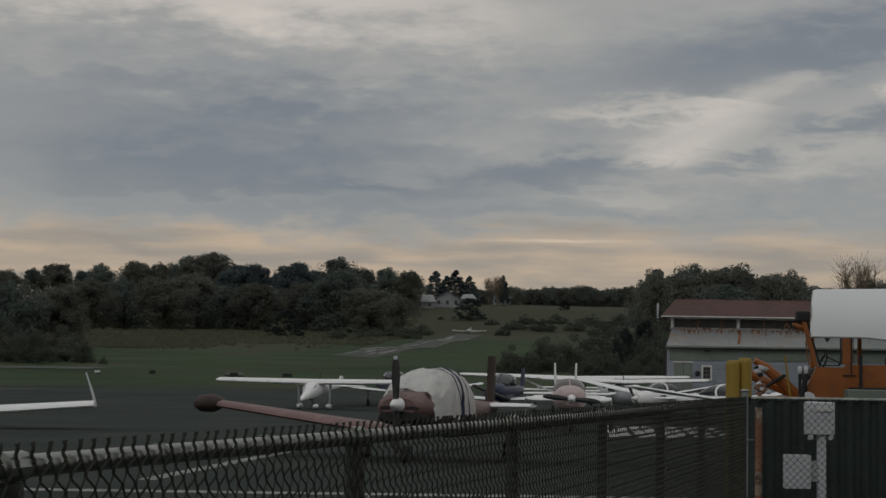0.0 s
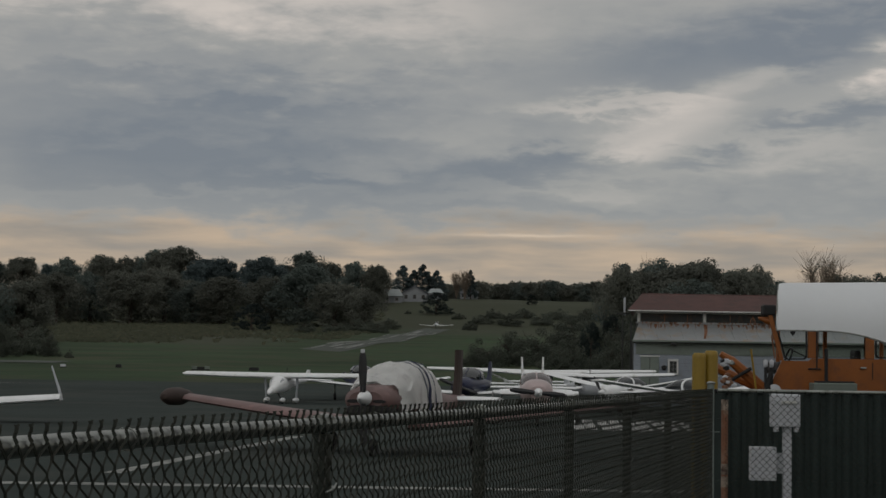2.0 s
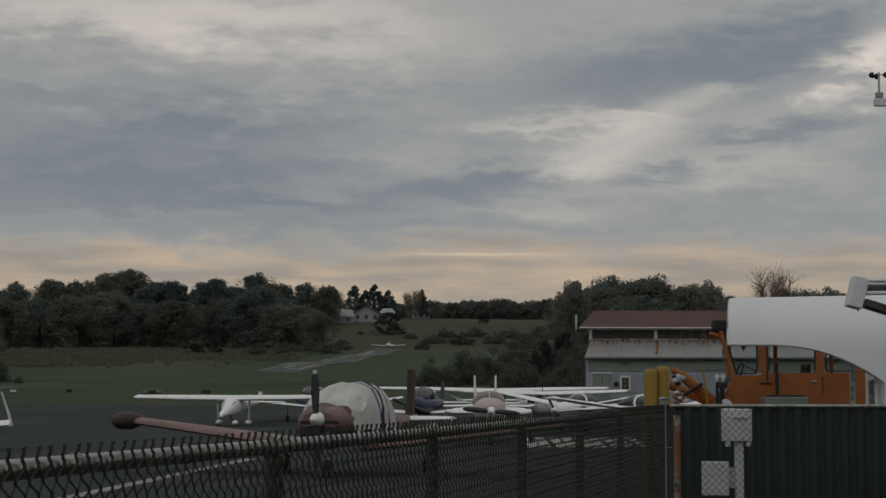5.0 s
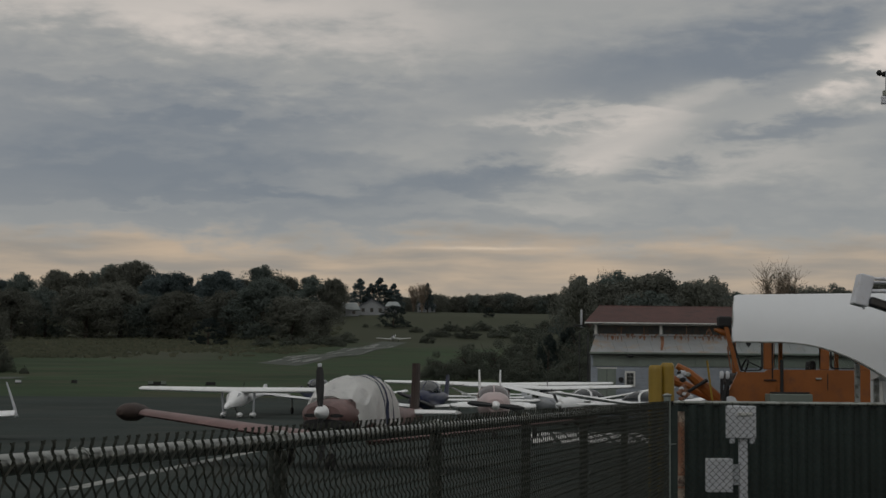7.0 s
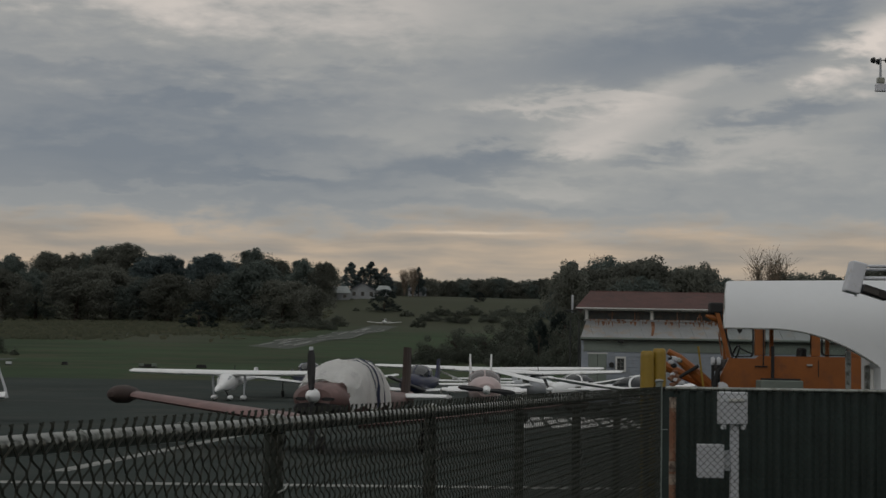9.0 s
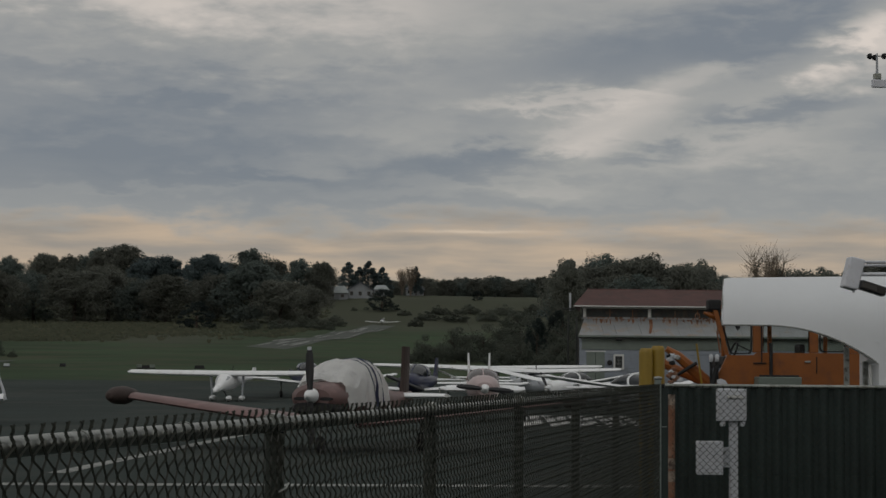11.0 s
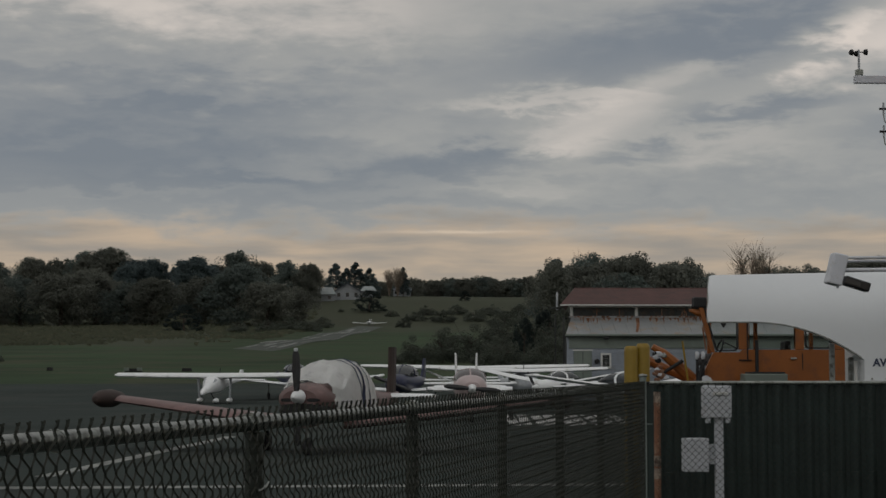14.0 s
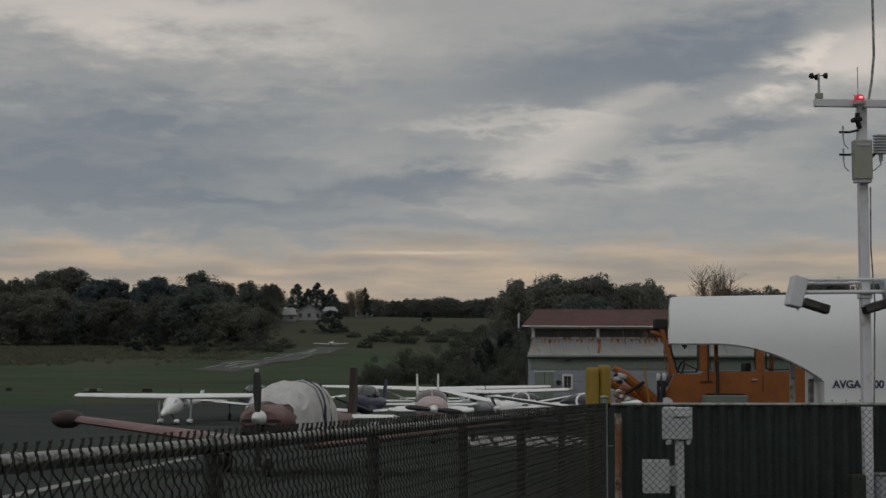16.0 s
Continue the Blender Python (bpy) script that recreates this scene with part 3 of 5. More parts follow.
    for k, wdt in ((0.43, 0.014), (0.49, 0.045), (0.59, 0.014)):
        part("stripe", cover(k, k + wdt, 0.012, 2), M_STRIPE, body, "dark blue stripe", True)


covered_plane()


def high_wing(name, m, label, body_mat, wing_mat, half=5.4, wz=2.05, scale=1.0, struts=True, fair=None, trim=None, prop=20, fin=1.0):
    """A high-wing single seen from in front."""
    p = thing(name, m @ Matrix.Scale(scale, 4), label, "airplane", "parked light airplanes")
    cz = wz - 0.62
    part("fuselage", loft([(2.35, 0, cz - 0.08, 0.24, 0.2), (2.2, 0, cz - 0.08, 0.38, 0.3), (1.4, 0, cz - 0.05, 0.5, 0.38), (0.7, 0, cz, 0.54, 0.48), (0.2, 0, cz + 0.08, 0.54, 0.52), (-1.0, 0, cz + 0.06, 0.48, 0.5),
                           (-2.2, 0, cz + 0.05, 0.28, 0.3), (-4.6, 0, cz + 0.12, 0.08, 0.14)], 20), body_mat, p, smooth=True)
    part("windscreen", loft([(0.98, 0, cz + 0.42, 0.42, 0.03), (0.72, 0, cz + 0.4, 0.47, 0.18), (0.3, 0, cz + 0.42, 0.5, 0.21)], 16), M_DKGLASS, p, smooth=True)
    for s in (1, -1):
        part("side_window", box(-0.75, 0.25, 0.5 * s - 0.025 + 0.03 * s, 0.5 * s + 0.025 + 0.03 * s, cz + 0.16, cz + 0.46, 0.01), M_DKGLASS, p)
        w = part("wing", wing([(0.75, 0.0, wz - 0.02, 1.6), (0.75, half * 0.5 * s, wz + 0.04, 1.55), (0.55, half * s, wz + 0.12, 1.05)], None, False, 1.1), wing_mat, p, smooth=True)
        part("wing_tip", wing([(0.56, half * s, wz + 0.12, 1.08), (0.35, (half + 0.18) * s, wz + 0.15, 0.7)]), trim or wing_mat, w)
        if struts:
            part("strut", tube([(0.3, 0.5 * s, cz - 0.3), (0.3, half * 0.48 * s, wz)], 0.045, 8), wing_mat, p)
        part("tailplane", wing([(-3.7, 0.05 * s, cz + 0.15, 0.9), (-3.9, 1.6 * s, cz + 0.15, 0.6)]), wing_mat, p)
        wheel(p, -0.25, 1.05 * s, 0.18, fair, cz - 0.25, 0.55 * s)
    wheel(p, 1.65, 0, 0.16, fair, cz - 0.2)
    part("tail_fin", wing([(-3.2, 0, cz + 0.12, 1.5), (-3.8, 0, cz + 0.12 + 0.4 * fin, 1.0), (-4.25, 0, cz + 0.15 + 1.2 * fin, 0.62)], None, True, 0.9), trim or body_mat, p)
    part("antenna", tube([(-0.3, 0.1, wz + 0.1), (-0.42, 0.1, wz + 0.5)], 0.02, 6), M_BLACK, p)
    propeller(p, 2.36, cz - 0.06, 0.9 if struts else 0.66, prop, wing_mat, None if struts else M_PLATE)
    return p


def low_wing(name, m, label, body_mat, wing_mat, half=4.7, trim=None, winglet=0.0, twin=False, prop=15, spin=None, wz=0.72, rise=0.3, fin=1.0, thick=0.75):
    """A low-wing single."""
    p = thing(name, m, label, "airplane", "parked light airplanes")
    part("fuselage", loft([(2.1, 0, 1.05, 0.26, 0.2), (1.95, 0, 1.05, 0.4, 0.33), (1.2, 0, 1.05, 0.5, 0.4), (0.4, 0, 1.05, 0.54, 0.44), (-1.0, 0, 1.06, 0.5, 0.42), (-2.4, 0, 1.1, 0.3, 0.28), (-4.1, 0, 1.15, 0.07, 0.13)], 20), body_mat, p, smooth=True)
    drop = 0.17 if twin else 0.0
    cab = part("canopy", loft([(1.05, 0, 1.42 - drop, 0.42, 0.03), (0.75, 0, 1.46 - drop, 0.47, 0.22), (0.3, 0, 1.5 - drop, 0.5, 0.33), (-0.5, 0, 1.5 - drop, 0.49, 0.33), (-1.2, 0, 1.44 - drop, 0.38, 0.18), (-1.6, 0, 1.38 - drop, 0.2, 0.05)], 18), M_CANOPY if twin else M_DKGLASS, p, smooth=True)
    part("canopy_frame", tube([(1.06, 0, 1.44 - drop), (0.76, 0, 1.685 - drop), (0.3, 0, 1.835 - drop)], 0.02, 6), body_mat, cab)
    part("canopy_arch", loft([(0.2, 0, 1.5 - drop, 0.515, 0.345), (0.05, 0, 1.5 - drop, 0.515, 0.345)], 18), body_mat, cab, smooth=True)
    for s in (1, -1):
        w = part("wing", wing([(0.75, 0.4 * s, wz, 1.6), (0.7, half * 0.5 * s, wz + 0.4 * rise, 1.5), (0.55, half * s, wz + rise, 1.2)], None, False, thick), wing_mat, p, smooth=True)
        if winglet:
            part("winglet", wing([(0.15, (half - 0.02) * s, wz + rise - 0.04, 0.85), (0.0, (half - 0.06) * s, wz + 0.5, 0.62), (-0.3, (half - 0.32) * s, wz + winglet, 0.34)], None, True, 1.0), M_GREY, w, "grey upturned winglet")
        else:
            part("wing_tip", wing([(0.56, half * s, wz + rise, 1.22), (0.3, (half + 0.2) * s, wz + rise + 0.03, 0.8)]), trim or wing_mat, w)
        part("tailplane", wing([(-3.3, 0.05 * s, 1.15, 0.85), (-3.45, 1.4 * s, 1.15, 0.6)]), wing_mat, p)
        wheel(p, -0.2, 1.35 * s, 0.18, None, wz + 0.05)
        if twin:
            part("tail_fin", wing([(-3.2, 0.33 * s, 1.1, 0.9), (-3.4, 0.36 * s, 2.2, 0.55)], None, True, 0.9), wing_mat, p)
    wheel(p, 1.55, 0, 0.16, None, 0.75)
    if not twin:
        part("tail_fin", wing([(-3.0, 0, 1.15, 1.3), (-3.4, 0, 1.15 + 0.35 * fin, 0.95), (-3.75, 0, 1.15 + fin, 0.6)], None, True, 0.9), body_mat, p)
    propeller(p, 2.12, 1.05, 0.88, prop, spin or wing_mat)
    return p


def strut_plane():
    """A light high-wing machine on tall leg struts, its nose hanging low."""
    p = thing("high_wing_airplane", facing(-6.1, 85.5, 255), "small white high-wing airplane with tall strut legs and round wheel fairings", "airplane", "parked light airplanes")
    part("fuselage", loft([(2.0, 0, 0.5, 0.05, 0.05), (1.8, 0, 0.56, 0.14, 0.14), (1.2, 0, 0.72, 0.22, 0.22), (0.6, 0, 0.9, 0.46, 0.42), (0.0, 0, 0.95, 0.47, 0.43), (-1.0, 0, 1.0, 0.32, 0.3), (-2.4, 0, 1.08, 0.14, 0.15), (-4.2, 0, 1.15, 0.05, 0.08)], 18), M_WHITE, p, smooth=True)
    part("windscreen", loft([(0.95, 0, 1.02, 0.24, 0.03), (0.7, 0, 1.12, 0.34, 0.12), (0.3, 0, 1.17, 0.38, 0.15)], 14), M_GREY, p, smooth=True)
    for s in (1, -1):
        w = part("wing", wing([(0.55, 0.0, 1.29, 1.35), (0.52, 2.6 * s, 1.31, 1.3), (0.4, 4.95 * s, 1.36, 1.0)], None, False, 1.6), M_WHITE, p, smooth=True)
        part("wing_tip", wing([(0.4, 4.95 * s, 1.36, 1.0), (0.25, 5.1 * s, 1.38, 0.7)]), M_WHITE, w)
        part("tailplane", wing([(-3.5, 0.05 * s, 1.12, 0.8), (-3.65, 1.3 * s, 1.12, 0.55)]), M_WHITE, p)
        leg = part("leg_strut", wing([(0.32, 0.82 * s, 1.29, 0.3), (0.26, 0.8 * s, 0.9, 0.28), (0.2, 0.76 * s, 0.14, 0.2)], None, True, 3.0), M_GREY, p, "grey faired strut")
        wl = part("wheel", disc(0.15, 0.74 * s, 0.13, 0.13, 0.1), M_BLACK, leg)
        part("wheel_fairing", loft([(0.42, 0.74 * s, 0.15, 0.02, 0.02), (0.3, 0.74 * s, 0.16, 0.11, 0.11), (0.05, 0.74 * s, 0.17, 0.13, 0.13), (-0.35, 0.74 * s, 0.19, 0.02, 0.03)], 14), M_WHITE, wl, smooth=True)
    part("nose_leg", tube([(1.0, 0.1, 0.55), (1.0, 0.35, 0.16)], 0.03, 8), M_BLACK, p)
    nose = part("nose_wheel", disc(1.0, 0.37, 0.13, 0.13, 0.09), M_BLACK, p)
    part("wheel_fairing", loft([(1.25, 0.37, 0.15, 0.02, 0.02), (1.12, 0.37, 0.16, 0.11, 0.11), (0.9, 0.37, 0.17, 0.12, 0.12), (0.6, 0.37, 0.18, 0.02, 0.03)], 14), M_WHITE, nose, smooth=True)
    part("tail_fin", wing([(-3.3, 0, 1.15, 1.0), (-3.75, 0, 1.65, 0.55)], None, True, 0.9), M_WHITE, p)
    part("antenna", tube([(-0.3, 0.1, 1.45), (-0.42, 0.1, 1.72)], 0.02, 6), M_BLACK, p)


strut_plane()
low_wing("low_wing_airplane", facing(-2.45, 92, 285), "dark blue low-wing airplane with pale wings", M_NAVY, M_WHITE, 4.6, None, 0, False, 60, None, 0.75, 0.45, 0.3)
high_wing("high_wing_airplane", facing(6.6, 87, 270), "white high-wing airplane with a long straight wing", M_GREY, M_WHITE, 5.5, 1.68, 1.0, True, None, None, 50, 0.5)
high_wing("high_wing_airplane", facing(8.3, 80, 280), "grey and white high-wing airplane with a clean cantilever wing", M_GREY, M_WHITE, 4.0, 1.62, 0.95, False, None, None, 70, 0.5)
low_wing("low_wing_airplane", facing(9.38, 75, 228) @ Matrix.Scale(0.85, 4), "white low-wing airplane with steeply raised wings", M_WHITE, M_WHITE, 4.9, None, 0, False, 30, None, 1.2, 0.72, 0.4)
low_wing("low_wing_airplane", facing(10.9, 68, 300) @ Matrix.Scale(0.82, 4), "small white low-wing airplane at the end of the row", M_WHITE, M_WHITE, 5.2, None, 0, False, 40, None, 1.15, 0.55, 0.4)
low_wing("low_wing_airplane", facing(4.08, 56, 268), "pale red and white twin-finned low-wing airplane with bubble windscreen", M_PINK, M_WHITE, 1.15, None, 0, True, 85, M_WHITE, 0.99, 0.0, 1.0, 1.3)
low_wing("low_wing_airplane", facing(2.7, 76, 255), "dark navy low-wing airplane with white wings", M_NAVY, M_WHITE, 4.7, None, 0, False, 70)
low_wing("low_wing_airplane", facing(9.2, 88, 274) @ Matrix.Scale(0.85, 4), "grey low-wing airplane with white wings and red wing tips", M_GREY, M_WHITE, 4.8, M_RED, 0, False, 70)
low_wing("low_wing_airplane", facing(-14.7, 50.5, 277), "white low-wing airplane with tall upturned winglets", M_WHITE, M_WHITE, 4.7, None, 1.24, False, 10, None, 0.4, 0.3, 1.0, 1.3)
low_wing("low_wing_airplane", facing(7.8, 498, 262), "small white airplane standing far off on the runway", M_WHITE, M_WHITE, 4.7, None, 0, False, 10)

# ---- hangar ----
def hangar():
    Y = 90.0
    h = thing("hangar", pose(0, Y, 0), "white hangar with a rusty tin lean-to and brown shingle roof", "building")
    x0, x1 = 11.6, 26.0
    part("wall", box(x0, x1, 0, 0.25, -0.3, 3.45), M_SIDING, h)
    part("wall", box(x0 + 0.45, x1, 1.6, 1.85, 3.2, 4.9), M_GREENISH, h)
    # end walls in the near-black siding, their shade put into the colour
    part("wall", box(x0, x0 + 0.25, 0.26, 1.5, -0.3, 3.45), M_SIDE_SHADE, h)
    part("wall", box(x0 + 0.45, x0 + 0.7, 1.86, 2.6, 3.2, 4.9), M_SIDE_SHADE, h)
    for k in range(13):
        part("siding_board", box(x0 - 0.02, x1, -0.03, 0.0, 0.3 + k * 0.18, 0.465 + k * 0.18, 0.008), M_SIDING, h)
    part("upper_panel", box(x0 + 0.1, x1, -0.045, -0.032, 2.72, 3.3), M_GREENISH, h, "grey-green panel under the eave")
    part("blank_panel", box(17.0, 21.0, -0.06, -0.046, 2.78, 3.26, 0.01), M_GREENISH, h)
    # lean-to roof of tin sheets
    n = 22
    lean = None
    for k in range(n):
        a, b = x0 - 0.1 + (x1 - x0 + 0.1) * k / n, x0 - 0.1 + (x1 - x0 + 0.1) * (k + 1) / n - 0.012
        # the sheet at the open end is cut to the slope of the hip
        ta = max(a, x0 + 0.42)
        bm = bmesh.new()
        lo = [bm.verts.new(c) for c in ((a, -0.3, 3.43), (b, -0.3, 3.43), (b, 1.56, 4.33), (ta, 1.56, 4.33))]
        up = [bm.verts.new((c.co.x, c.co.y, c.co.z + 0.03)) for c in lo]
        bm.faces.new(up)
        bm.faces.new(list(reversed(lo)))
        for q in range(4):
            bm.faces.new((lo[q], lo[(q + 1) % 4], up[(q + 1) % 4], up[q]))
        part("roof_sheet", bm, M_TIN, h)
    part("eave_trim", box(x0 - 0.15, x1, -0.36, -0.31, 3.36, 3.44, 0.01), M_GREENISH, h)
    part("gutter", box(x0 - 0.1, x1, -0.30, -0.2, 3.28, 3.355, 0.02), M_DKPOST, h)
    # rust runs down the tin
    rng = random.Random(4)
    for k in range(80):
        x = x0 + 0.3 + rng.random() * 10.5
        wide = rng.uniform(0.02, 0.16)
        if k == 0:
            x, wide = 15.42, 0.2
        if k == 1:
            x, wide = 18.95, 0.24
        long = 1.6 if k < 2 else rng.uniform(0.12, 0.75) ** 1.6
        y1 = 1.5
        y0 = y1 - long
        bm = bmesh.new()
        sl = 0.9 / 1.86
        v = [bm.verts.new((x + (y - y1) * dx, y, 3.611 + y * sl)) for y, dx in ((y1, 0), (y1 - long * 0.5, 0.10 if k < 2 else 0.02), (y0, 0.16 if k < 2 else 0.05))]
        u = [bm.verts.new((x + wide * s + (y - y1) * dx, y, 3.611 + y * sl)) for y, dx, s in ((y1, 0, 1), (y1 - long * 0.5, 0.10 if k < 2 else 0.02, 0.8), (y0, 0.16 if k < 2 else 0.05, 0.6 if k < 2 else 0.3))]
        for i in range(2):
            bm.faces.new((v[i], v[i + 1], u[i + 1], u[i]))
        part("rust_streak", bm, M_RUST, h)
    part("flashing", box(x0 + 0.3, x1, 1.50, 1.585, 4.34, 4.44, 0.01), M_TIN, h, "rust-stained tin flashing")
    for k in range(60):
        x = x0 + 0.4 + rng.random() * 10.5
        z = rng.uniform(0.03, 0.095)
        part("rust_stain", box(x, x + rng.uniform(0.03, 0.14), 1.492, 1.499, 4.435 - z, 4.437), M_RUST, h)
    # clerestory: dark panes between posts
    for k in range(5):
        a = x0 + 0.36 + k * 3.45
        part("post", box(a, a + 0.14, 1.5, 1.6, 4.44, 4.9, 0.012), M_TRIM, h)
        w = part("clerestory_window", box(a + 0.2, a + 3.4, 1.55, 1.598, 4.445, 4.87), M_DIM, h)
        for q in range(1, 8):
            part("mullion", box(a + 0.2 + q * 0.4, a + 0.235 + q * 0.4, 1.53, 1.549, 4.445, 4.87), M_RUST if q % 3 == 0 else M_DKPOST, w)
    part("head_beam", box(x0 + 0.3, x1, 1.48, 1.62, 4.905, 4.955, 0.012), M_TRIM, h)
    # hipped main roof laid in courses
    xa = 11.4
    courses = 11
    for k in range(courses):
        z0, z1 = 4.98 + 0.095 * k, 4.98 + 0.095 * (k + 1) + 0.012
        y0, y1 = 1.15 + 0.36 * k, 1.15 + 0.36 * (k + 1) + 0.04
        xs0, xs1 = xa + 0.115 * k, xa + 0.115 * (k + 1)
        bm = bmesh.new()
        lo = [bm.verts.new(c) for c in ((xs0, y0, z0), (x1, y0, z0), (x1, y1, z1), (xs1, y1, z1))]
        up = [bm.verts.new((c.co.x, c.co.y, c.co.z + 0.035)) for c in lo]
        bm.faces.new(up)
        bm.faces.new(list(reversed(lo)))
        for q in range(4):
            bm.faces.new((lo[q], lo[(q + 1) % 4], up[(q + 1) % 4], up[q]))
        part("shingle_course", bm, M_ROOF, h)
    bm = bmesh.new()
    r = [bm.verts.new(c) for c in ((xa, 1.15, 4.98), (xa + 1.27, 5.1, 6.02), (xa + 1.5, 6, 6.02), (xa + 1.35, 9.4, 4.98))]
    bm.faces.new(r)
    part("roof_end", bm, M_ROOF, h)
    part("ridge_cap", tube([(xa + 1.27, 5.15, 6.04), (x1, 5.15, 6.04)], 0.06, 8), M_ROOF, h)
    part("fascia", box(xa, x1, 1.08, 1.15, 4.965, 5.03, 0.01), M_TRIM, h)
    part("vent_pipe", tube([(11.41, 2.6, 4.8), (11.41, 2.6, 5.73)], 0.06, 10), M_GREY, h)
    # gutter and pipes painted as dark as the shaded end wall
    part("side_gutter", box(10.95, 11.6, 2.2, 2.35, 4.83, 4.93, 0.01), M_SIDE_SHADE, h)
    part("corner_pipe", tube([(x0 - 0.12, 0.4, 0), (x0 - 0.12, 0.4, 4.4)], 0.05, 8), M_SIDE_SHADE, h)
    part("corner_pipe", tube([(x0 - 0.5, 0.9, 0), (x0 - 0.5, 0.9, 4.5)], 0.04, 8), M_SIDE_SHADE, h)
    # door, window, lamp
    d = part("door", box(11.93, 12.87, -0.08, -0.047, 0.4, 2.6, 0.012), M_GREENISH, h, "grey double door")
    part("door_frame", box(11.88, 12.92, -0.075, -0.05, 2.6, 2.66), M_TRIM, d)
    part("door_seam", box(12.39, 12.41, -0.095, -0.081, 0.4, 2.6), M_BLACK, d)
    w = part("window", box(13.33, 13.87, -0.1, -0.047, 1.68, 2.48, 0.012), M_TRIM, h, "small white-framed window")
    for a in range(2):
        for b in range(3):
            part("pane", box(13.42 + a * 0.185, 13.595 + a * 0.185, -0.112, -0.101, 1.79 + b * 0.2, 1.98 + b * 0.2), M_DIM, w)
    part("wall_lamp", loft([(13.42, -0.34, 3.24, 0.05, 0.04), (13.52, -0.34, 3.24, 0.1, 0.07), (13.7, -0.34, 3.24, 0.1, 0.07)], 10), M_BLACK, h)
    part("meter", disc(13.13, -0.1, 2.05, 0.13, 0.16, "Y", 16), M_BLACK, h, "round black meter")
    part("rail_ring", tube([(17.95 + 0.12 * math.cos(a * math.pi / 6), 1.2, 4.5 + 0.2 * math.sin(a * math.pi / 6)) for a in range(13)], 0.025, 6), M_RUST, h)


hangar()

# ---- fuel tank, loader and posts behind the gate ----
def fuel_tank():
    t = thing("fuel_tank", pose(5.05, 24.0, 0), "large white fuel tank with an arched underside and navy lettering", "fuel tank")
    bm = bmesh.new()
    def under(x):
        if x > 2.2:
            return 0.35
        return 2.283 - 0.189 * max(0.0, x - 0.6) ** 2.15
    xs = [0.0, 0.02, 0.06, 0.2, 0.5, 0.8, 1.0] + [1.0 + 0.1 * i for i in range(1, 13)] + [2.201, 2.6, 3.2, 4.0, 5.0, 6.0]
    n = 36
    fr, bk = [], []
    for x in xs:
        top = 2.955 + 0.024 * x - (0.03 if x == 0 else 0.01 if x == 0.02 else 0)
        lo = under(x)
        row, rb = [], []
        for q in range(n + 1):
            z = lo + (top - lo) * q / n
            s = max(-1, (z - 2.0) / 0.98)
            row.append(bm.verts.new((x + 0.12 * max(0, s) ** 3, 0.42 * max(0, s) ** 3 + (0.03 if x == 0 else 0), z)))
            rb.append(bm.verts.new((max(x, 0.05) + 0.12 * max(0, s) ** 3, row[-1].co.y + 0.14 if x < 2.2 else 0.95, z)))
        fr.append(row)
        bk.append(rb)
    for i in range(len(xs) - 1):
        for q in range(n):
            bm.faces.new((fr[i][q], fr[i + 1][q], fr[i + 1][q + 1], fr[i][q + 1]))
            bm.faces.new((bk[i][q], bk[i][q + 1], bk[i + 1][q + 1], bk[i + 1][q]))
        bm.faces.new((fr[i][n], fr[i + 1][n], bk[i + 1][n], bk[i][n]))
        bm.faces.new((fr[i][0], bk[i][0], bk[i + 1][0], fr[i + 1][0]))
    for q in range(n):
        bm.faces.new((fr[0][q], fr[0][q + 1], bk[0][q + 1], bk[0][q]))
        bm.faces.new((fr[-1][q], bk[-1][q], bk[-1][q + 1], fr[-1][q + 1]))
    bmesh.ops.recalc_face_normals(bm, faces=bm.faces)
    part("tank_shell", bm, M_TANK, t, smooth=True)
    edge = [(x, -0.004 + 0.42 * max(0, (under(x) - 2.0) / 0.98) ** 3, under(x)) for x in [0.03 * i for i in range(73)]]
    part("arch_lip", tube(edge, 0.012, 6), M_GALV, t)
    part("corner_seam", tube([(0.012, 0.03, 2.29), (0.03, 0.1, 2.6), (0.1, 0.36, 2.92)], 0.01, 6), M_GALV, t)
    for x in (1.83, 2.1):
        part("support_leg", box(x, x + 0.07, 0.4, 0.47, 0, 2.0 if x < 2 else 1.8, 0.01), M_GALV, t)
    part("inlet_pipe", tube([(2.14, 0.2, 0), (2.14, 0.2, 1.75)], 0.025, 8), M_TRIM, t)
    part("skid_rail", box(2.18, 6, -0.06, 0.0, 1.40, 1.47, 0.01), M_GALV, t)
    for k in range(18):
        part("bolt", disc(2.3 + 0.2 * k, -0.02, 1.50, 0.012, 0.03, "Y", 8), M_GALV, t)
    for word, x in (("AVGAS", 2.35), ("100", 2.86)):
        cu = bpy.data.curves.new("lettering", "FONT")
        cu.body, cu.size, cu.extrude, cu.offset = word, 0.148, 0.002, 0.005
        tmp = bpy.data.objects.new("lettering", cu)
        scene.collection.objects.link(tmp)
        me = bpy.data.meshes.new_from_object(tmp.evaluated_get(bpy.context.evaluated_depsgraph_get()))
        bpy.data.objects.remove(tmp)
        me.materials.clear()
        me.materials.append(M_TEXT)
        ob = new("lettering", me)
        ob.parent = t
        ob.matrix_local = pose(x - 0.03, -0.006, 1.675, 90, 0, 0)
    return t


fuel_tank()


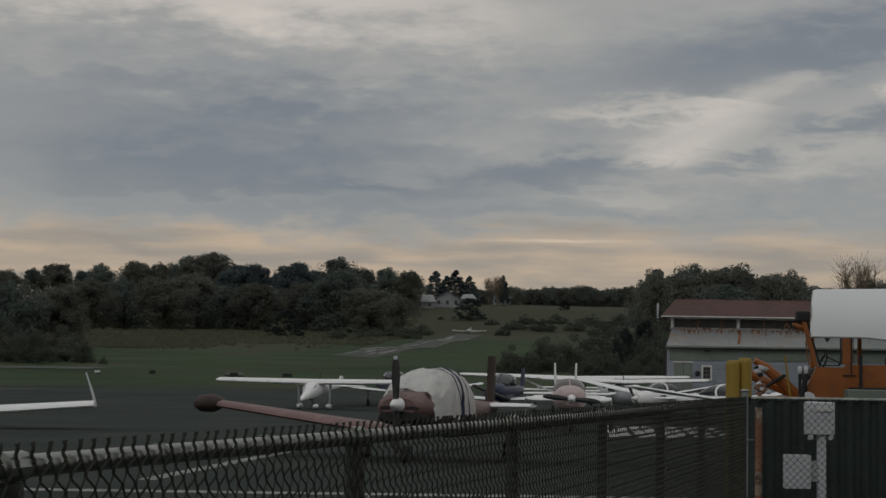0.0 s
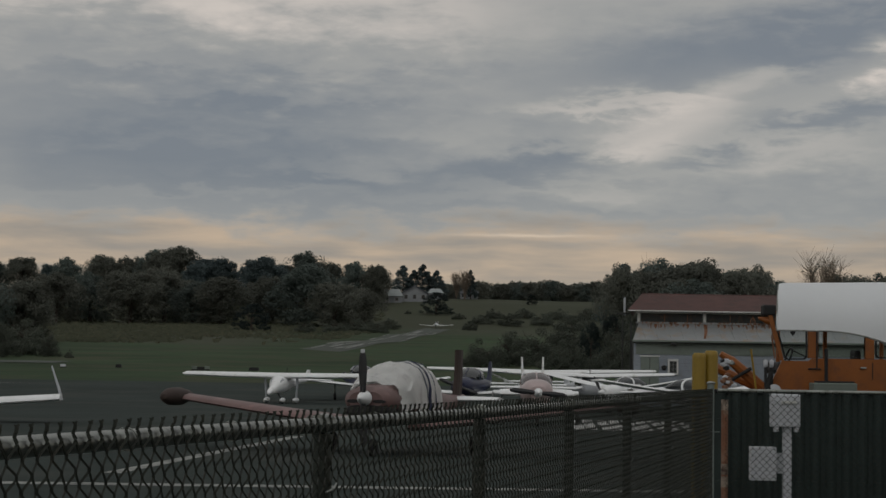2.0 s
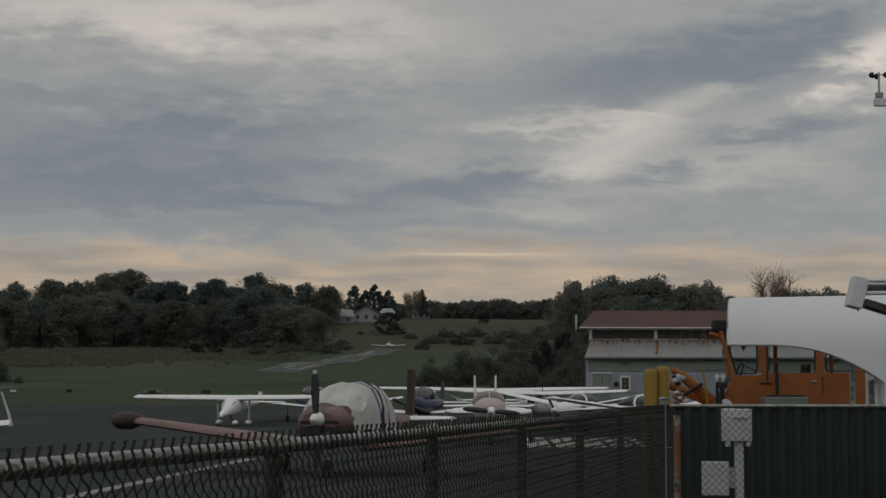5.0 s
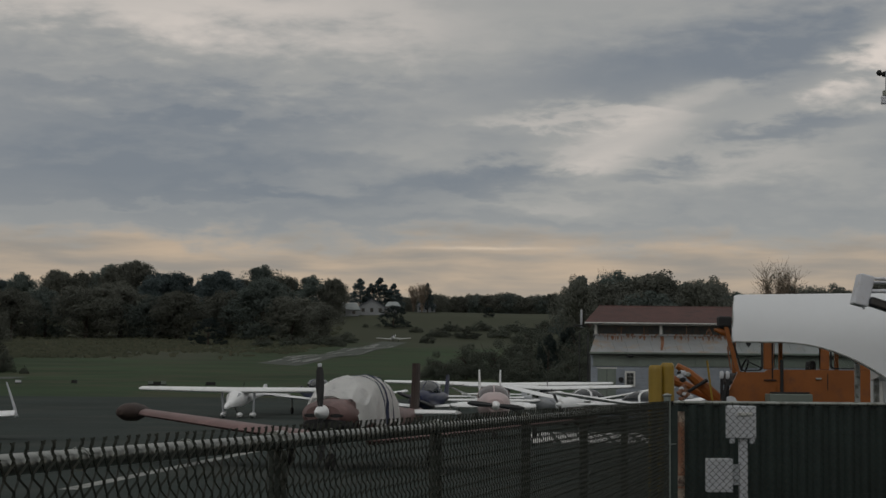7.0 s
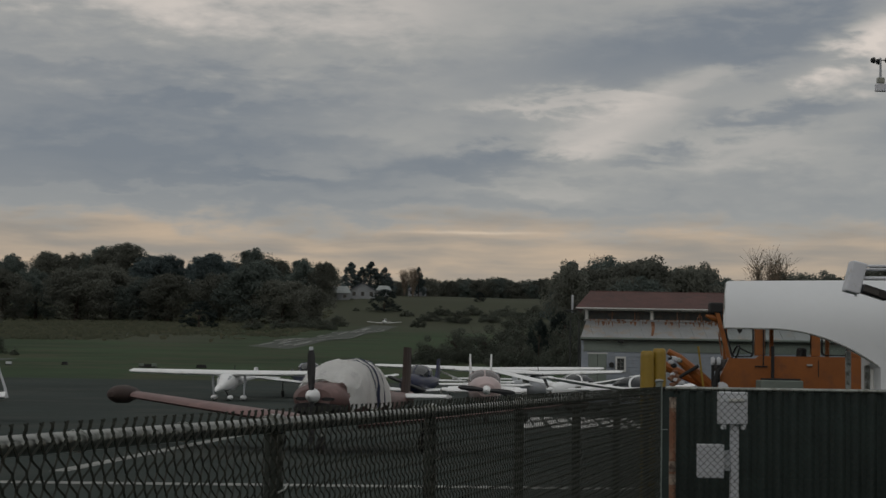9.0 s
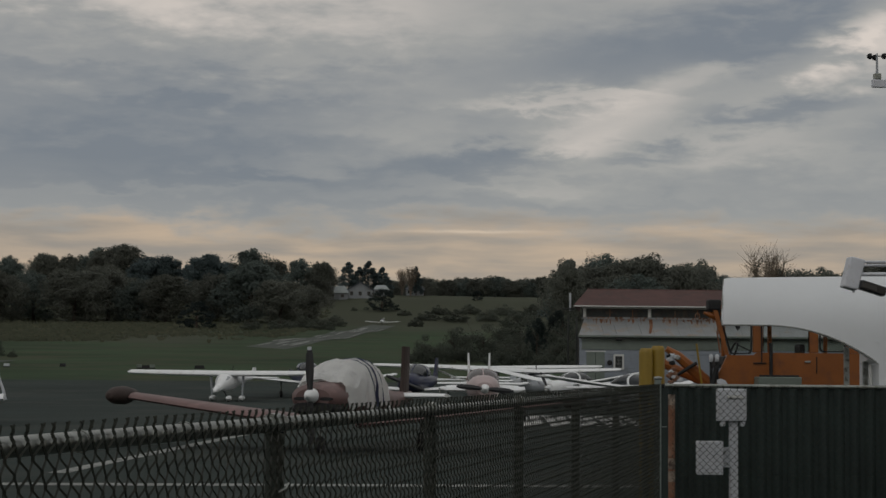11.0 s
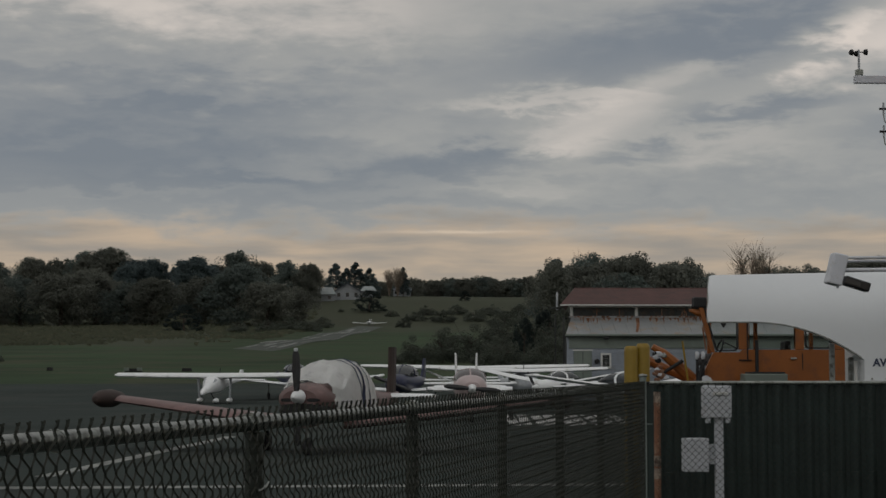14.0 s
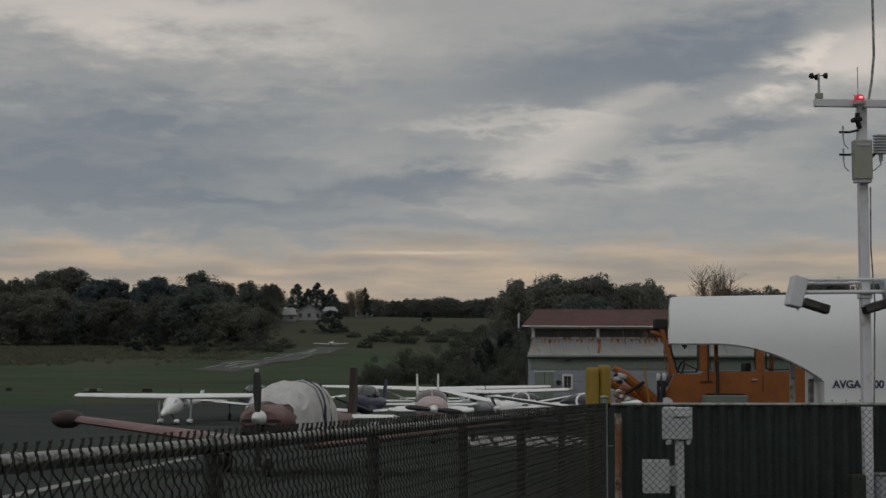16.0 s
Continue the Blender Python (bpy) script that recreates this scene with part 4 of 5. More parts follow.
def loader():
    Y = 29.0
    v = thing("orange_loader", pose(0, Y, 0), "orange snow loader with a glazed square cab behind the fuel tank", "work vehicle")
    def frame_wall(y0, y1):
        # the cab side below the windows, raked at the front
        return rounded_slab([(5.98, 0.75), (8.44, 0.75), (8.44, 1.96), (6.7, 1.96), (6.64, 1.915), (6.2, 1.915), (6.0, 1.5)], y0, y1)

    part("cab_side", frame_wall(0, 0.06), M_ORANGE, v)
    part("pillar", rounded_slab([(5.96, 2.68), (6.03, 2.68), (6.23, 1.917), (6.165, 1.917)], 0, 0.06), M_ORANGE, v)
    for a, b in ((6.63, 6.80), (7.585, 7.74), (8.215, 8.44)):
        part("pillar", box(a, b, 0.002, 0.058, 1.962, 2.68, 0.01), M_ORANGE, v)
    part("head_rail", box(5.98, 8.44, 0, 0.06, 2.682, 2.75, 0.02), M_ORANGE, v)
    bm = box(6.45, 8.44, 1.75, 1.81, 0.75, 1.86, 0.02)
    for a in (6.47, 7.3, 8.3):
        part("pillar", box(a, a + 0.07, 1.75, 1.81, 1.861, 2.74, 0.01), M_ORANGE, v)
    part("cab_side", bm, M_ORANGE, v)
    part("cab_roof", box(6.5, 8.5, 0.0, 1.81, 2.752, 2.82, 0.02), M_ORANGE, v)
    part("cab_floor", box(6.45, 8.44, 0.061, 1.749, 0.75, 0.85), M_ORANGE, v)
    def inset(pts, d):
        cx, cz = sum(p[0] for p in pts) / len(pts), sum(p[1] for p in pts) / len(pts)
        return [(x - math.copysign(d, x - cx), z - math.copysign(d, z - cz)) for x, z in pts]

    raked = [(6.04, 2.66), (6.05, 2.675), (6.58, 2.675), (6.61, 2.64), (6.625, 2.45), (6.625, 1.97), (6.59, 1.925), (6.26, 1.92), (6.225, 1.95)]
    for k, shape in enumerate((raked, round_rect(6.80, 7.585, 1.965, 2.675, 0.04), round_rect(7.745, 8.21, 1.965, 2.675, 0.06))):
        w = part("side_window", rounded_slab(shape, 0.02, 0.03), M_GLASS, v)
        w.visible_shadow = False
        out, inn = inset(shape, -0.012), inset(shape, 0.012 if k == 1 else 0.032)
        bm = bmesh.new()
        A = [bm.verts.new((x, -0.012, z)) for x, z in out]
        B = [bm.verts.new((x, -0.012, z)) for x, z in inn]
        C = [bm.verts.new((x, 0.035, z)) for x, z in inn]
        D = [bm.verts.new((x, 0.035, z)) for x, z in out]
        for r0, r1 in ((A, B), (B, C), (D, A)):
            for q in range(len(A)):
                bm.faces.new((r0[q], r0[(q + 1) % len(A)], r1[(q + 1) % len(A)], r1[q]))
        part("window_seal", bm, M_ORANGE if k == 1 else M_BLACK, w)
    part("rear_panel", box(8.442, 9.2, 0.05, 0.11, 0.75, 2.6, 0.01), M_BEIGE, v, "dull grey rear panel")
    part("door_seam", box(6.765, 6.785, -0.014, -0.001, 1.8, 2.66), M_BLACK, v)
    part("door_seam", box(7.70, 7.712, -0.012, -0.001, 1.62, 1.9), M_BLACK, v)
    part("door_handle", box(7.5, 7.6, -0.04, -0.005, 1.8, 1.83, 0.01), M_GALV, v)
    part("hinge", box(6.63, 6.84, -0.03, -0.003, 1.775, 1.795, 0.005), M_BLACK, v)
    part("exhaust_pipe", tube([(6.9, -0.14, 1.35), (6.9, -0.14, 2.12)], 0.03, 10), M_BLACK, v)
    part("battery_box", box(6.62, 7.34, -0.45, -0.1, 1.2, 1.56, 0.02), M_GREENISH, v)
    part("battery_lid", box(6.70, 7.30, -0.43, -0.12, 1.561, 1.59, 0.01), M_BLACK, v)
    part("seat", box(7.6, 7.7, 0.7, 1.1, 0.9, 2.12, 0.04), M_BLACK, v)
    part("steering_wheel", tube([(6.5 + 0.05 * math.cos(a * math.pi / 8), 0.9 + 0.2 * math.sin(a * math.pi / 8), 2.0 + 0.14 * math.cos(a * math.pi / 8)) for a in range(17)], 0.018, 6), M_BLACK, v)
    part("dashboard", box(6.2, 6.5, 0.3, 1.5, 1.7, 1.9, 0.05), M_BLACK, v)
    part("wiper", tube([(6.38, -0.03, 2.08), (6.6, -0.03, 1.98)], 0.012, 6), M_BLACK, v)
    part("mirror", loft([(6.33, -0.02, 2.4, 0.02, 0.02), (6.37, -0.02, 2.38, 0.03, 0.06), (6.41, -0.02, 2.4, 0.02, 0.03)], 8), M_BLACK, v)
    # work lamp on its bracket
    b = part("lamp_bracket", loft([(5.82, 0.1, 2.62, 0.03, 0.02), (5.95, 0.1, 2.58, 0.06, 0.06), (6.12, 0.1, 2.58, 0.07, 0.08)], 10), M_ORANGE, v, smooth=True)
    part("work_lamp", box(5.88, 6.10, -0.02, 0.22, 2.66, 2.84, 0.03), M_BLACK, b)
    part("hose", tube([(6.1, 0.05, 2.6), (6.03, 0.02, 2.3), (6.08, 0.02, 1.95)], 0.014, 6), M_RUSTPOLE, v)
    # lifting arm, ram, hoses and lamps at the front
    part("lift_arm", tube([(5.26, 0.5, 2.02), (5.45, 0.5, 1.9), (5.75, 0.5, 1.64), (5.95, 0.5, 1.45), (6.2, 0.5, 1.4)], [0.05, 0.08, 0.1, 0.11, 0.12], 8), M_ORANGE, v)
    part("lift_arm", tube([(5.3, 1.3, 1.8), (5.6, 1.3, 1.66), (6.2, 1.3, 1.4)], 0.08, 8), M_ORANGE, v)
    part("hydraulic_ram", tube([(5.3, 0.35, 1.5), (5.75, 0.35, 1.78)], 0.03, 8), M_BLACK, v)
    part("front_frame", box(5.5, 6.118, 0.1, 1.7, 0.7, 1.42, 0.05), M_ORANGE, v)
    part("marker_pole", tube([(5.75, -0.1, 1.4), (5.66, -0.1, 2.1)], 0.018, 6), M_YELLOW, v)
    for x in (5.90, 6.0):
        h = part("head_lamp", loft([(x - 0.03, -0.12, 1.86, 0.035, 0.06), (x, -0.12, 1.86, 0.045, 0.075), (x + 0.03, -0.12, 1.86, 0.03, 0.05)], 10), M_PLATE, v, smooth=True)
        part("lamp_stem", tube([(x, -0.12, 1.45), (x, -0.12, 1.8)], 0.025, 6), M_BLACK, h)
    part("mirror_arm", tube([(5.92, -0.15, 1.42), (5.98, -0.15, 1.7), (6.05, -0.15, 1.76)], 0.04, 8), M_BLACK, v)
    rng = random.Random(8)
    for k in range(16):
        x, z = 5.2 + rng.random() * 0.2, 1.46 + rng.random() * 0.46
        bm = loft([(x - 0.05, 0, z, 0.02, 0.02), (x, 0, z + rng.uniform(-0.02, 0.02), 0.045, rng.uniform(0.03, 0.055)), (x + 0.05, 0, z, 0.02, 0.025)], 8)
        part("hydraulic_fitting", bm, rng.choice([M_PLATE, M_BLACK, M_GALV, M_RUSTPOLE]), v, smooth=True)
    for x in (6.6, 8.8):
        for y in (-0.1, 1.9):
            w = part("road_wheel", disc(x, y, 0.55, 0.28, 0.3), M_ORANGE, v)
            part("tyre", disc(x, y, 0.55, 0.55, 0.34), M_BLACK, w)
    return v


loader()


def bollard(x, y, r, h, lab):
    b = thing("bollard", pose(x, y, 0), lab, "bollard", "yellow bollards beside the gate")
    prof = [(0, 0.99), (0.02, 1.0), (h - 0.05, 1.0), (h - 0.015, 0.93), (h, 0.7)]
    bm = bmesh.new()
    rings = [[bm.verts.new((r * s * math.cos(k * math.tau / 24), r * s * math.sin(k * math.tau / 24), z)) for k in range(24)] for z, s in prof]
    for r0, r1 in zip(rings, rings[1:]):
        for k in range(24):
            bm.faces.new((r0[k], r0[(k + 1) % 24], r1[(k + 1) % 24], r1[k]))
    bm.faces.new(rings[-1])
    part("sleeve", bm, M_YELLOW, b, smooth=True)


bollard(2.84, 17.1, 0.068, 1.862, "tall yellow round bollard behind the gate post")
bollard(2.968, 17.16, 0.068, 1.888, "tall yellow round bollard behind the gate post")
pole = thing("marker_pole", pose(2.985, 16.5, 0), "rusty orange pole with peeling white bands", "pole")
part("shaft", tube([(0, 0, 0), (0, 0, 1.42)], 0.032, 10), M_RUSTPOLE, pole)
for z in (0.72, 0.60, 1.32):
    part("band", tube([(0, 0, z), (0, 0, z + 0.10)], 0.034, 10), M_TAN, pole)

# ---- chain-link fence along the apron and the gate beyond its corner ----
CORNER = Vector((2.663, 15.4, 0))
ALONG = Vector((0.2696, 0.963, 0))


def along(s, z=0.0, off=0.0):
    """A point s metres back from the corner along the fence; off is towards the camera's side."""
    return CORNER - ALONG * s + Vector((0.963, -0.2696, 0)) * off + Vector((0, 0, z))


def chain_mesh(place, length, height, pitch=0.0595, r=0.003):
    """Interlinked zigzag wires standing side by side, with twisted ends at the top."""
    verts, faces = [], []
    half = pitch / 2
    n, rows = int(length / half), int(height / half)

    def bar(a, b, r0, r1):
        d = (b - a).normalized()
        u = d.cross(Vector((0.31, 0.2, 0.93))).normalized()
        w = d.cross(u)
        k = len(verts)
        for p, rr in ((a, r0), (b, r1)):
            for q in range(3):
                an = q * math.tau / 3
                verts.append(p + (u * math.cos(an) + w * math.sin(an)) * rr)
        for q in range(3):
            faces.append((k + q, k + (q + 1) % 3, k + 3 + (q + 1) % 3, k + 3 + q))

    rng = random.Random(2)
    top = rows * half
    for i in range(n):
        pts = []
        for k in range(rows + 1):
            s = i * half + ((k + i) % 2) * half
            pts.append(place(s + rng.uniform(-0.0015, 0.0015), k * half + rng.uniform(-0.0015, 0.0015), 0.003 if k % 2 else -0.003))
        # each bend is a short rounded knuckle, not a sharp corner
        bent = [pts[0]]
        for p, q, w in zip(pts, pts[1:], pts[2:]):
            bent += [q.lerp(p, 0.16) + (q - p.lerp(w, 0.5)) * 0.1, q.lerp(w, 0.16) + (q - p.lerp(w, 0.5)) * 0.1]
        bent.append(pts[-1])
        for a, b in zip(bent, bent[1:]):
            bar(a, b, r, r)
        # the twisted ends stick up over the rail, some bent
        if (rows + i) % 2 == 0:
            s = i * half
            lean = rng.uniform(-0.004, 0.004)
            twist = [place(s + 0.0015 * math.cos(q * 2.2) + lean * 0.6 * q, top - 0.006 + q * 0.0098, 0.003 * math.sin(q * 2.2)) for q in range(5)]
            for a, b in zip(twist, twist[1:]):
                bar(a, b, r * 1.45, r * 1.4)
            bar(twist[-1], twist[-1] + Vector((0.003, 0.003, 0.007)), r * 1.4, r * 0.8)
            bar(twist[-1], twist[-1] + Vector((-0.004, -0.003, 0.005)), r * 1.2, r * 0.7)
    me = bpy.data.meshes.new("wire_mesh")
    me.from_pydata([tuple(v) for v in verts], [], faces)
    me.materials.append(M_WIRE)
    return me


def fence():
    f = thing("chain_link_fence", pose(0, 0, 0), "weathered chain-link fence with a round top rail beside the apron", "fence", kind="structure")
    rail = part("top_rail", tube([along(0.02, 1.489), along(3.0, 1.484), along(6.0, 1.478), along(9.0, 1.476), along(11.5, 1.481), along(15.2, 1.488)], 0.0215, 14), M_RAIL, f, smooth=True)
    part("bottom_rail", tube([along(0.05, 0.06), along(15.2, 0.06)], 0.018, 8), M_GALV, f)
    for k in range(7):
        s = 1.04 + 1.947 * k
        p = part("post", tube([along(s, 0), along(s, 1.455)], 0.026, 14), M_DKPOST, f, smooth=True)
        part("rail_cap", tube([along(s - 0.04, 1.484), along(s + 0.04, 1.484)], 0.028, 12), M_RAIL, p)
        for z in (0.5, 0.8, 1.12, 1.3):
            part("tie_wire", tube([along(s - 0.045, z + 0.012, 0.03), along(s, z, 0.036), along(s + 0.045, z - 0.008, 0.03)], 0.003, 6), M_GALV if z == 1.3 and k == 5 else M_DKPOST, p)
    for k in range(24):
        s = 0.5 + 0.61 * k
        part("rail_tie", tube([along(s + 0.006 * math.cos(q), 1.482 + 0.0245 * math.cos(q), 0.0255 * math.sin(q)) for q in [0.5 * j for j in range(13)]], 0.0022, 5), M_RAIL, rail)
    me = chain_mesh(lambda s, z, o: along(s + 0.1, z + 0.03, 0.026 + o), 15.1, 1.478)
    ob = new("wire_mesh", me)
    ob.parent = f
    tagged(ob, "diamond wire mesh with twisted barbs", kind="stuff")


fence()


def gate():
    g = thing("chain_link_gate", pose(CORNER.x, CORNER.y, 0), "galvanised chain-link gate panel beyond the corner post", "gate", kind="structure")
    post = part("corner_post", tube([(0, 0, 0), (0, 0, 1.565)], 0.031, 16), M_POST, g, smooth=True)
    part("post_cap", loft([(-0.034, 0, 1.575, 0.034, 0.012), (0.0, 0, 1.578, 0.036, 0.016), (0.034, 0, 1.575, 0.034, 0.012)], 12), M_GALV, post, smooth=True)
    for z in (0.35, 1.15):
        part("brace_band", tube([(-0.075, -0.01, z), (-0.03, -0.035, z), (0.03, -0.035, z), (0.075, -0.01, z)], 0.005, 6), M_POST, post)
    part("top_rail", tube([(0.06, 0, 1.512), (6.4, -0.02, 1.508)], 0.018, 12), M_RAIL, g, smooth=True)
    part("bottom_rail", tube([(0.06, 0, 0.06), (6.4, 0, 0.06)], 0.018, 8), M_GALV, g)
    part("end_post", tube([(6.4, 0, 0), (6.4, 0, 1.55)], 0.03, 12), M_GALV, g)
    me = chain_mesh(lambda s, z, o: Vector((0.12 + s, -0.022 + o, z + 0.03)), 6.2, 1.46, 0.0615, 0.0023)
    ob = new("wire_mesh", me)
    ob.parent = g
    tagged(ob, "diamond wire mesh", kind="stuff")


gate()


def screen():
    s = thing("ribbed_screen", pose(2.73, 16.75, 0), "dark green ribbed privacy screen behind the gate", "screen")
    part("backing", box(0.19, 6, 0.03, 0.06, 0.02, 1.4865), M_SLAT, s)
    tiers = ((0.03, 0.646), (0.65, 1.236), (1.24, 1.485))
    for k in range(38):
        x = 0.21 + k * 0.152
        for z0, z1 in tiers:
            bm = bmesh.new()
            prof = ((0.0, 0.028), (0.025, -0.008), (0.055, -0.02), (0.085, -0.008), (0.11, 0.028))
            lo = [bm.verts.new((x + px, py, z0)) for px, py in prof]
            up = [bm.verts.new((x + px, py, z1)) for px, py in prof]
            for q in range(4):
                bm.faces.new((lo[q], lo[q + 1], up[q + 1], up[q]))
            bm.faces.new(up)
            bm.faces.new(list(reversed(lo)))
            part("rib", bm, M_SLAT, s, smooth=True)
    part("top_strip", box(0.18, 6, -0.012, 0.07, 1.487, 1.515, 0.006), M_BLACK, s)


screen()

# ---- boxes and mast at the gate ----
def meter_post():
    m = thing("box_post", pose(3.40, 15.7, 0), "light grey steel post carrying two small boxes", "utility post")
    part("post", box(-0.037, 0.037, -0.03, 0.03, 0, 1.2, 0.006), M_PLATE, m)
    b = part("upper_box", box(-0.145, 0.107, -0.07, 0.07, 1.195, 1.485, 0.01), M_PLATE, m)
    part("handle", box(-0.07, 0.07, -0.085, -0.071, 1.40, 1.43, 0.006), M_TRIM, b)
    for x in (-0.105, 0.075):
        part("foot", box(x - 0.02, x + 0.02, -0.06, 0.0, 1.15, 1.194, 0.006), M_PLATE, b)
    bk = rounded_slab([(-0.145, 1.487), (-0.145, 1.565), (-0.11, 1.575), (-0.075, 1.56), (-0.03, 1.487)], -0.02, 0.02)
    part("bracket", bk, M_PLATE, b)
    c = part("lower_box", box(-0.331, -0.104, -0.06, 0.06, 0.715, 1.015, 0.008), M_PLATE, m)
    part("mount", box(-0.103, -0.038, -0.03, 0.03, 0.78, 0.96, 0.006), M_GREY, c)
    for z in (0.82, 0.92):
        part("bolt", disc(-0.085, -0.035, z, 0.01, 0.015, "Y", 8), M_GALV, c)


meter_post()


def weather_mast():
    w = thing("weather_mast", pose(5.40, 16.5, 0), "white weather mast with anemometer, red beacon, sensors and cameras", "weather station")
    part("mast", box(-0.045, 0.045, -0.045, 0.045, 0, 4.47, 0.01), M_MAST, w)
    beam = part("cross_beam", box(-0.49, 0.75, -0.10, -0.048, 4.37, 4.447, 0.008), M_MAST, w)
    an = part("anemometer", tube([(-0.438, -0.07, 4.453), (-0.438, -0.07, 4.70)], [0.014, 0.009], 8), M_GREY, beam)
    part("anemometer_base", box(-0.473, -0.403, -0.10, -0.045, 4.448, 4.505, 0.008), M_BEIGE, beam)
    for k, (dx, dy) in enumerate(((-0.068, 0.0), (0.064, -0.02), (0.0, 0.065))):
        c = (-0.438 + dx, -0.07 + dy)
        part("cup", loft([(c[0] - 0.03, c[1], 4.672, 0.006, 0.006), (c[0] - 0.018, c[1], 4.672, 0.024, 0.024), (c[0] + 0.005, c[1], 4.672, 0.031, 0.031), (c[0] + 0.012, c[1], 4.672, 0.029, 0.029)], 12, power=2), M_BLACK, an, smooth=True)
        part("cup_arm", tube([(-0.438, -0.07, 4.675), (c[0], c[1], 4.675)], 0.005, 6), M_BLACK, an)
    b = part("beacon", loft([(-0.115, -0.15, 4.47, 0.01, 0.01), (-0.114, -0.15, 4.47, 0.01, 0.01)], 6), M_BLACK, w)
    def dome(prof, cx, cy, material, name, parent):
        bm = bmesh.new()
        rings = [[bm.verts.new((cx + r * math.cos(k * math.tau / 18), cy + r * math.sin(k * math.tau / 18), z)) for k in range(18)] for z, r in prof]
        for r0, r1 in zip(rings, rings[1:]):
            for k in range(18):
                bm.faces.new((r0[k], r0[(k + 1) % 18], r1[(k + 1) % 18], r1[k]))
        bm.faces.new(rings[-1])
        bm.faces.new(list(reversed(rings[0])))
        return part(name, bm, material, parent, smooth=True)
    dome([(4.415, 0.05), (4.435, 0.052), (4.462, 0.046), (4.478, 0.03), (4.484, 0.008)], -0.07, -0.16, M_BEACON, "red_lens", b)
    part("lamp_glow", loft([(-0.085, -0.212, 4.446, 0.004, 0.006), (-0.07, -0.214, 4.446, 0.006, 0.014), (-0.052, -0.212, 4.446, 0.004, 0.006)], 10), M_HOT, b, smooth=True)
    dome([(4.30, 0.022), (4.36, 0.03), (4.385, 0.058), (4.414, 0.06)], -0.07, -0.16, M_GREY, "beacon_base", b)
    part("beacon_stem", tube([(-0.09, -0.16, 4.30), (-0.09, -0.16, 4.22), (-0.04, -0.06, 4.18)], 0.025, 8), M_BLACK, b)
    part("clamp", box(-0.13, -0.05, -0.19, -0.06, 4.22, 4.26, 0.01), M_BLACK, b)
    cab = part("equipment_cabinet", box(-0.125, 0.055, -0.16, -0.05, 3.66, 4.045, 0.012), M_BEIGE, w)
    part("name_bar", box(-0.10, 0.03, -0.167, -0.161, 3.985, 4.01), M_GREY, cab)
    part("cabinet_base", box(-0.115, 0.045, -0.15, -0.06, 3.63, 3.659, 0.004), M_GREY, cab)
    for z in (4.13, 3.91):
        a = part("antenna_bracket", tube([(-0.05, -0.05, z + 0.02), (-0.14, -0.05, z), (-0.24, -0.05, z)], 0.012, 6), M_BLACK, w)
        part("antenna_rod", tube([(-0.20, -0.05, z - 0.05), (-0.20, -0.05, z + 0.06)], 0.01, 6), M_GREY, a)
        part("cable", tube([(-0.20, -0.05, z - 0.05), (-0.19, -0.05, z - 0.12), (-0.15, -0.05, z - 0.16)], 0.006, 6), M_BEIGE, a)
    sh = part("radiation_shield", tube([(0.17, -0.05, 3.85), (0.17, -0.05, 4.1)], 0.02, 8), M_GREY, w)
    for k in range(7):
        part("louvre", disc(0.17, -0.05, 3.93 + 0.028 * k, 0.075, 0.018, "Z", 18), M_PLATE, sh)
    part("shield_arm", tube([(0.04, -0.05, 3.86), (0.12, -0.05, 3.93)], 0.015, 6), M_BLACK, sh)
    part("shield_cable", tube([(0.15, -0.05, 3.93), (0.17, -0.05, 3.82), (0.10, -0.05, 3.76), (0.05, -0.05, 3.77)], 0.007, 6), M_BEIGE, sh)
    part("lightning_cable", tube([(0.07, -0.02, 4.46), (0.10, -0.02, 4.62), (0.13, -0.02, 4.9), (0.125, -0.02, 5.6)], 0.013, 8), M_GALV, w)
    part("whip_aerial", tube([(-0.03, 0, 4.47), (-0.03, 0, 4.78)], 0.004, 6), M_GALV, w)
    part("side_cable", tube([(0.07, -0.02, 3.6), (0.06, -0.03, 3.0), (0.085, -0.04, 2.5), (0.06, -0.04, 1.5)], 0.008, 6), M_GALV, w)
    # two camera arms
    part("collar", box(-0.06, 0.06, -0.06, 0.06, 2.52, 2.60, 0.008), M_MAST, w)
    for z, y in ((2.705, -0.05), (2.675, 0.02), (2.585, -0.08)):
        part("camera_arm", tube([(-0.66, y, z - 0.012), (0.7, y, z + 0.006)], 0.02 if z < 2.6 else 0.014, 10), M_MAST, w, smooth=True)
    for s, far in ((-1, 0.69), (1, 0.24)):
        bm = box(-0.07, 0.07, -0.09, 0.09, -0.15, 0.15, 0.015)
        bmesh.ops.transform(bm, matrix=pose(far * s, -0.06, 2.58, 0, 14 * -s, 0), verts=bm.verts)
        h = part("camera_box", bm, M_MAST, w)
        bm = box(-0.13, 0.13, -0.06, 0.06, -0.045, 0.045, 0.015)
        bmesh.ops.transform(bm, matrix=pose((far - 0.17) * s, -0.12, 2.44, 0, 17 * -s, 0), verts=bm.verts)
        cam_body = part("camera_hood", bm, M_SCREEN, h)
        bm = box(-0.12, 0.03, -0.064, -0.061, -0.02, 0.02, 0.0)
        bmesh.ops.transform(bm, matrix=pose((far - 0.17) * s, -0.12, 2.44, 0, 17 * -s, 0), verts=bm.verts)
        part("camera_glass", bm, M_DKGLASS, cam_body)
        part("conduit", tube([((far - 0.06) * s, -0.1, 2.5), (far * s, -0.1, 2.44), (far * s, -0.1, 2.40)], 0.015, 6), M_GREY, h)
    cb = part("ground_cabinet", box(0.06, 0.5, -0.2, 0.2, 0, 0.83, 0.015), M_GREY, w)
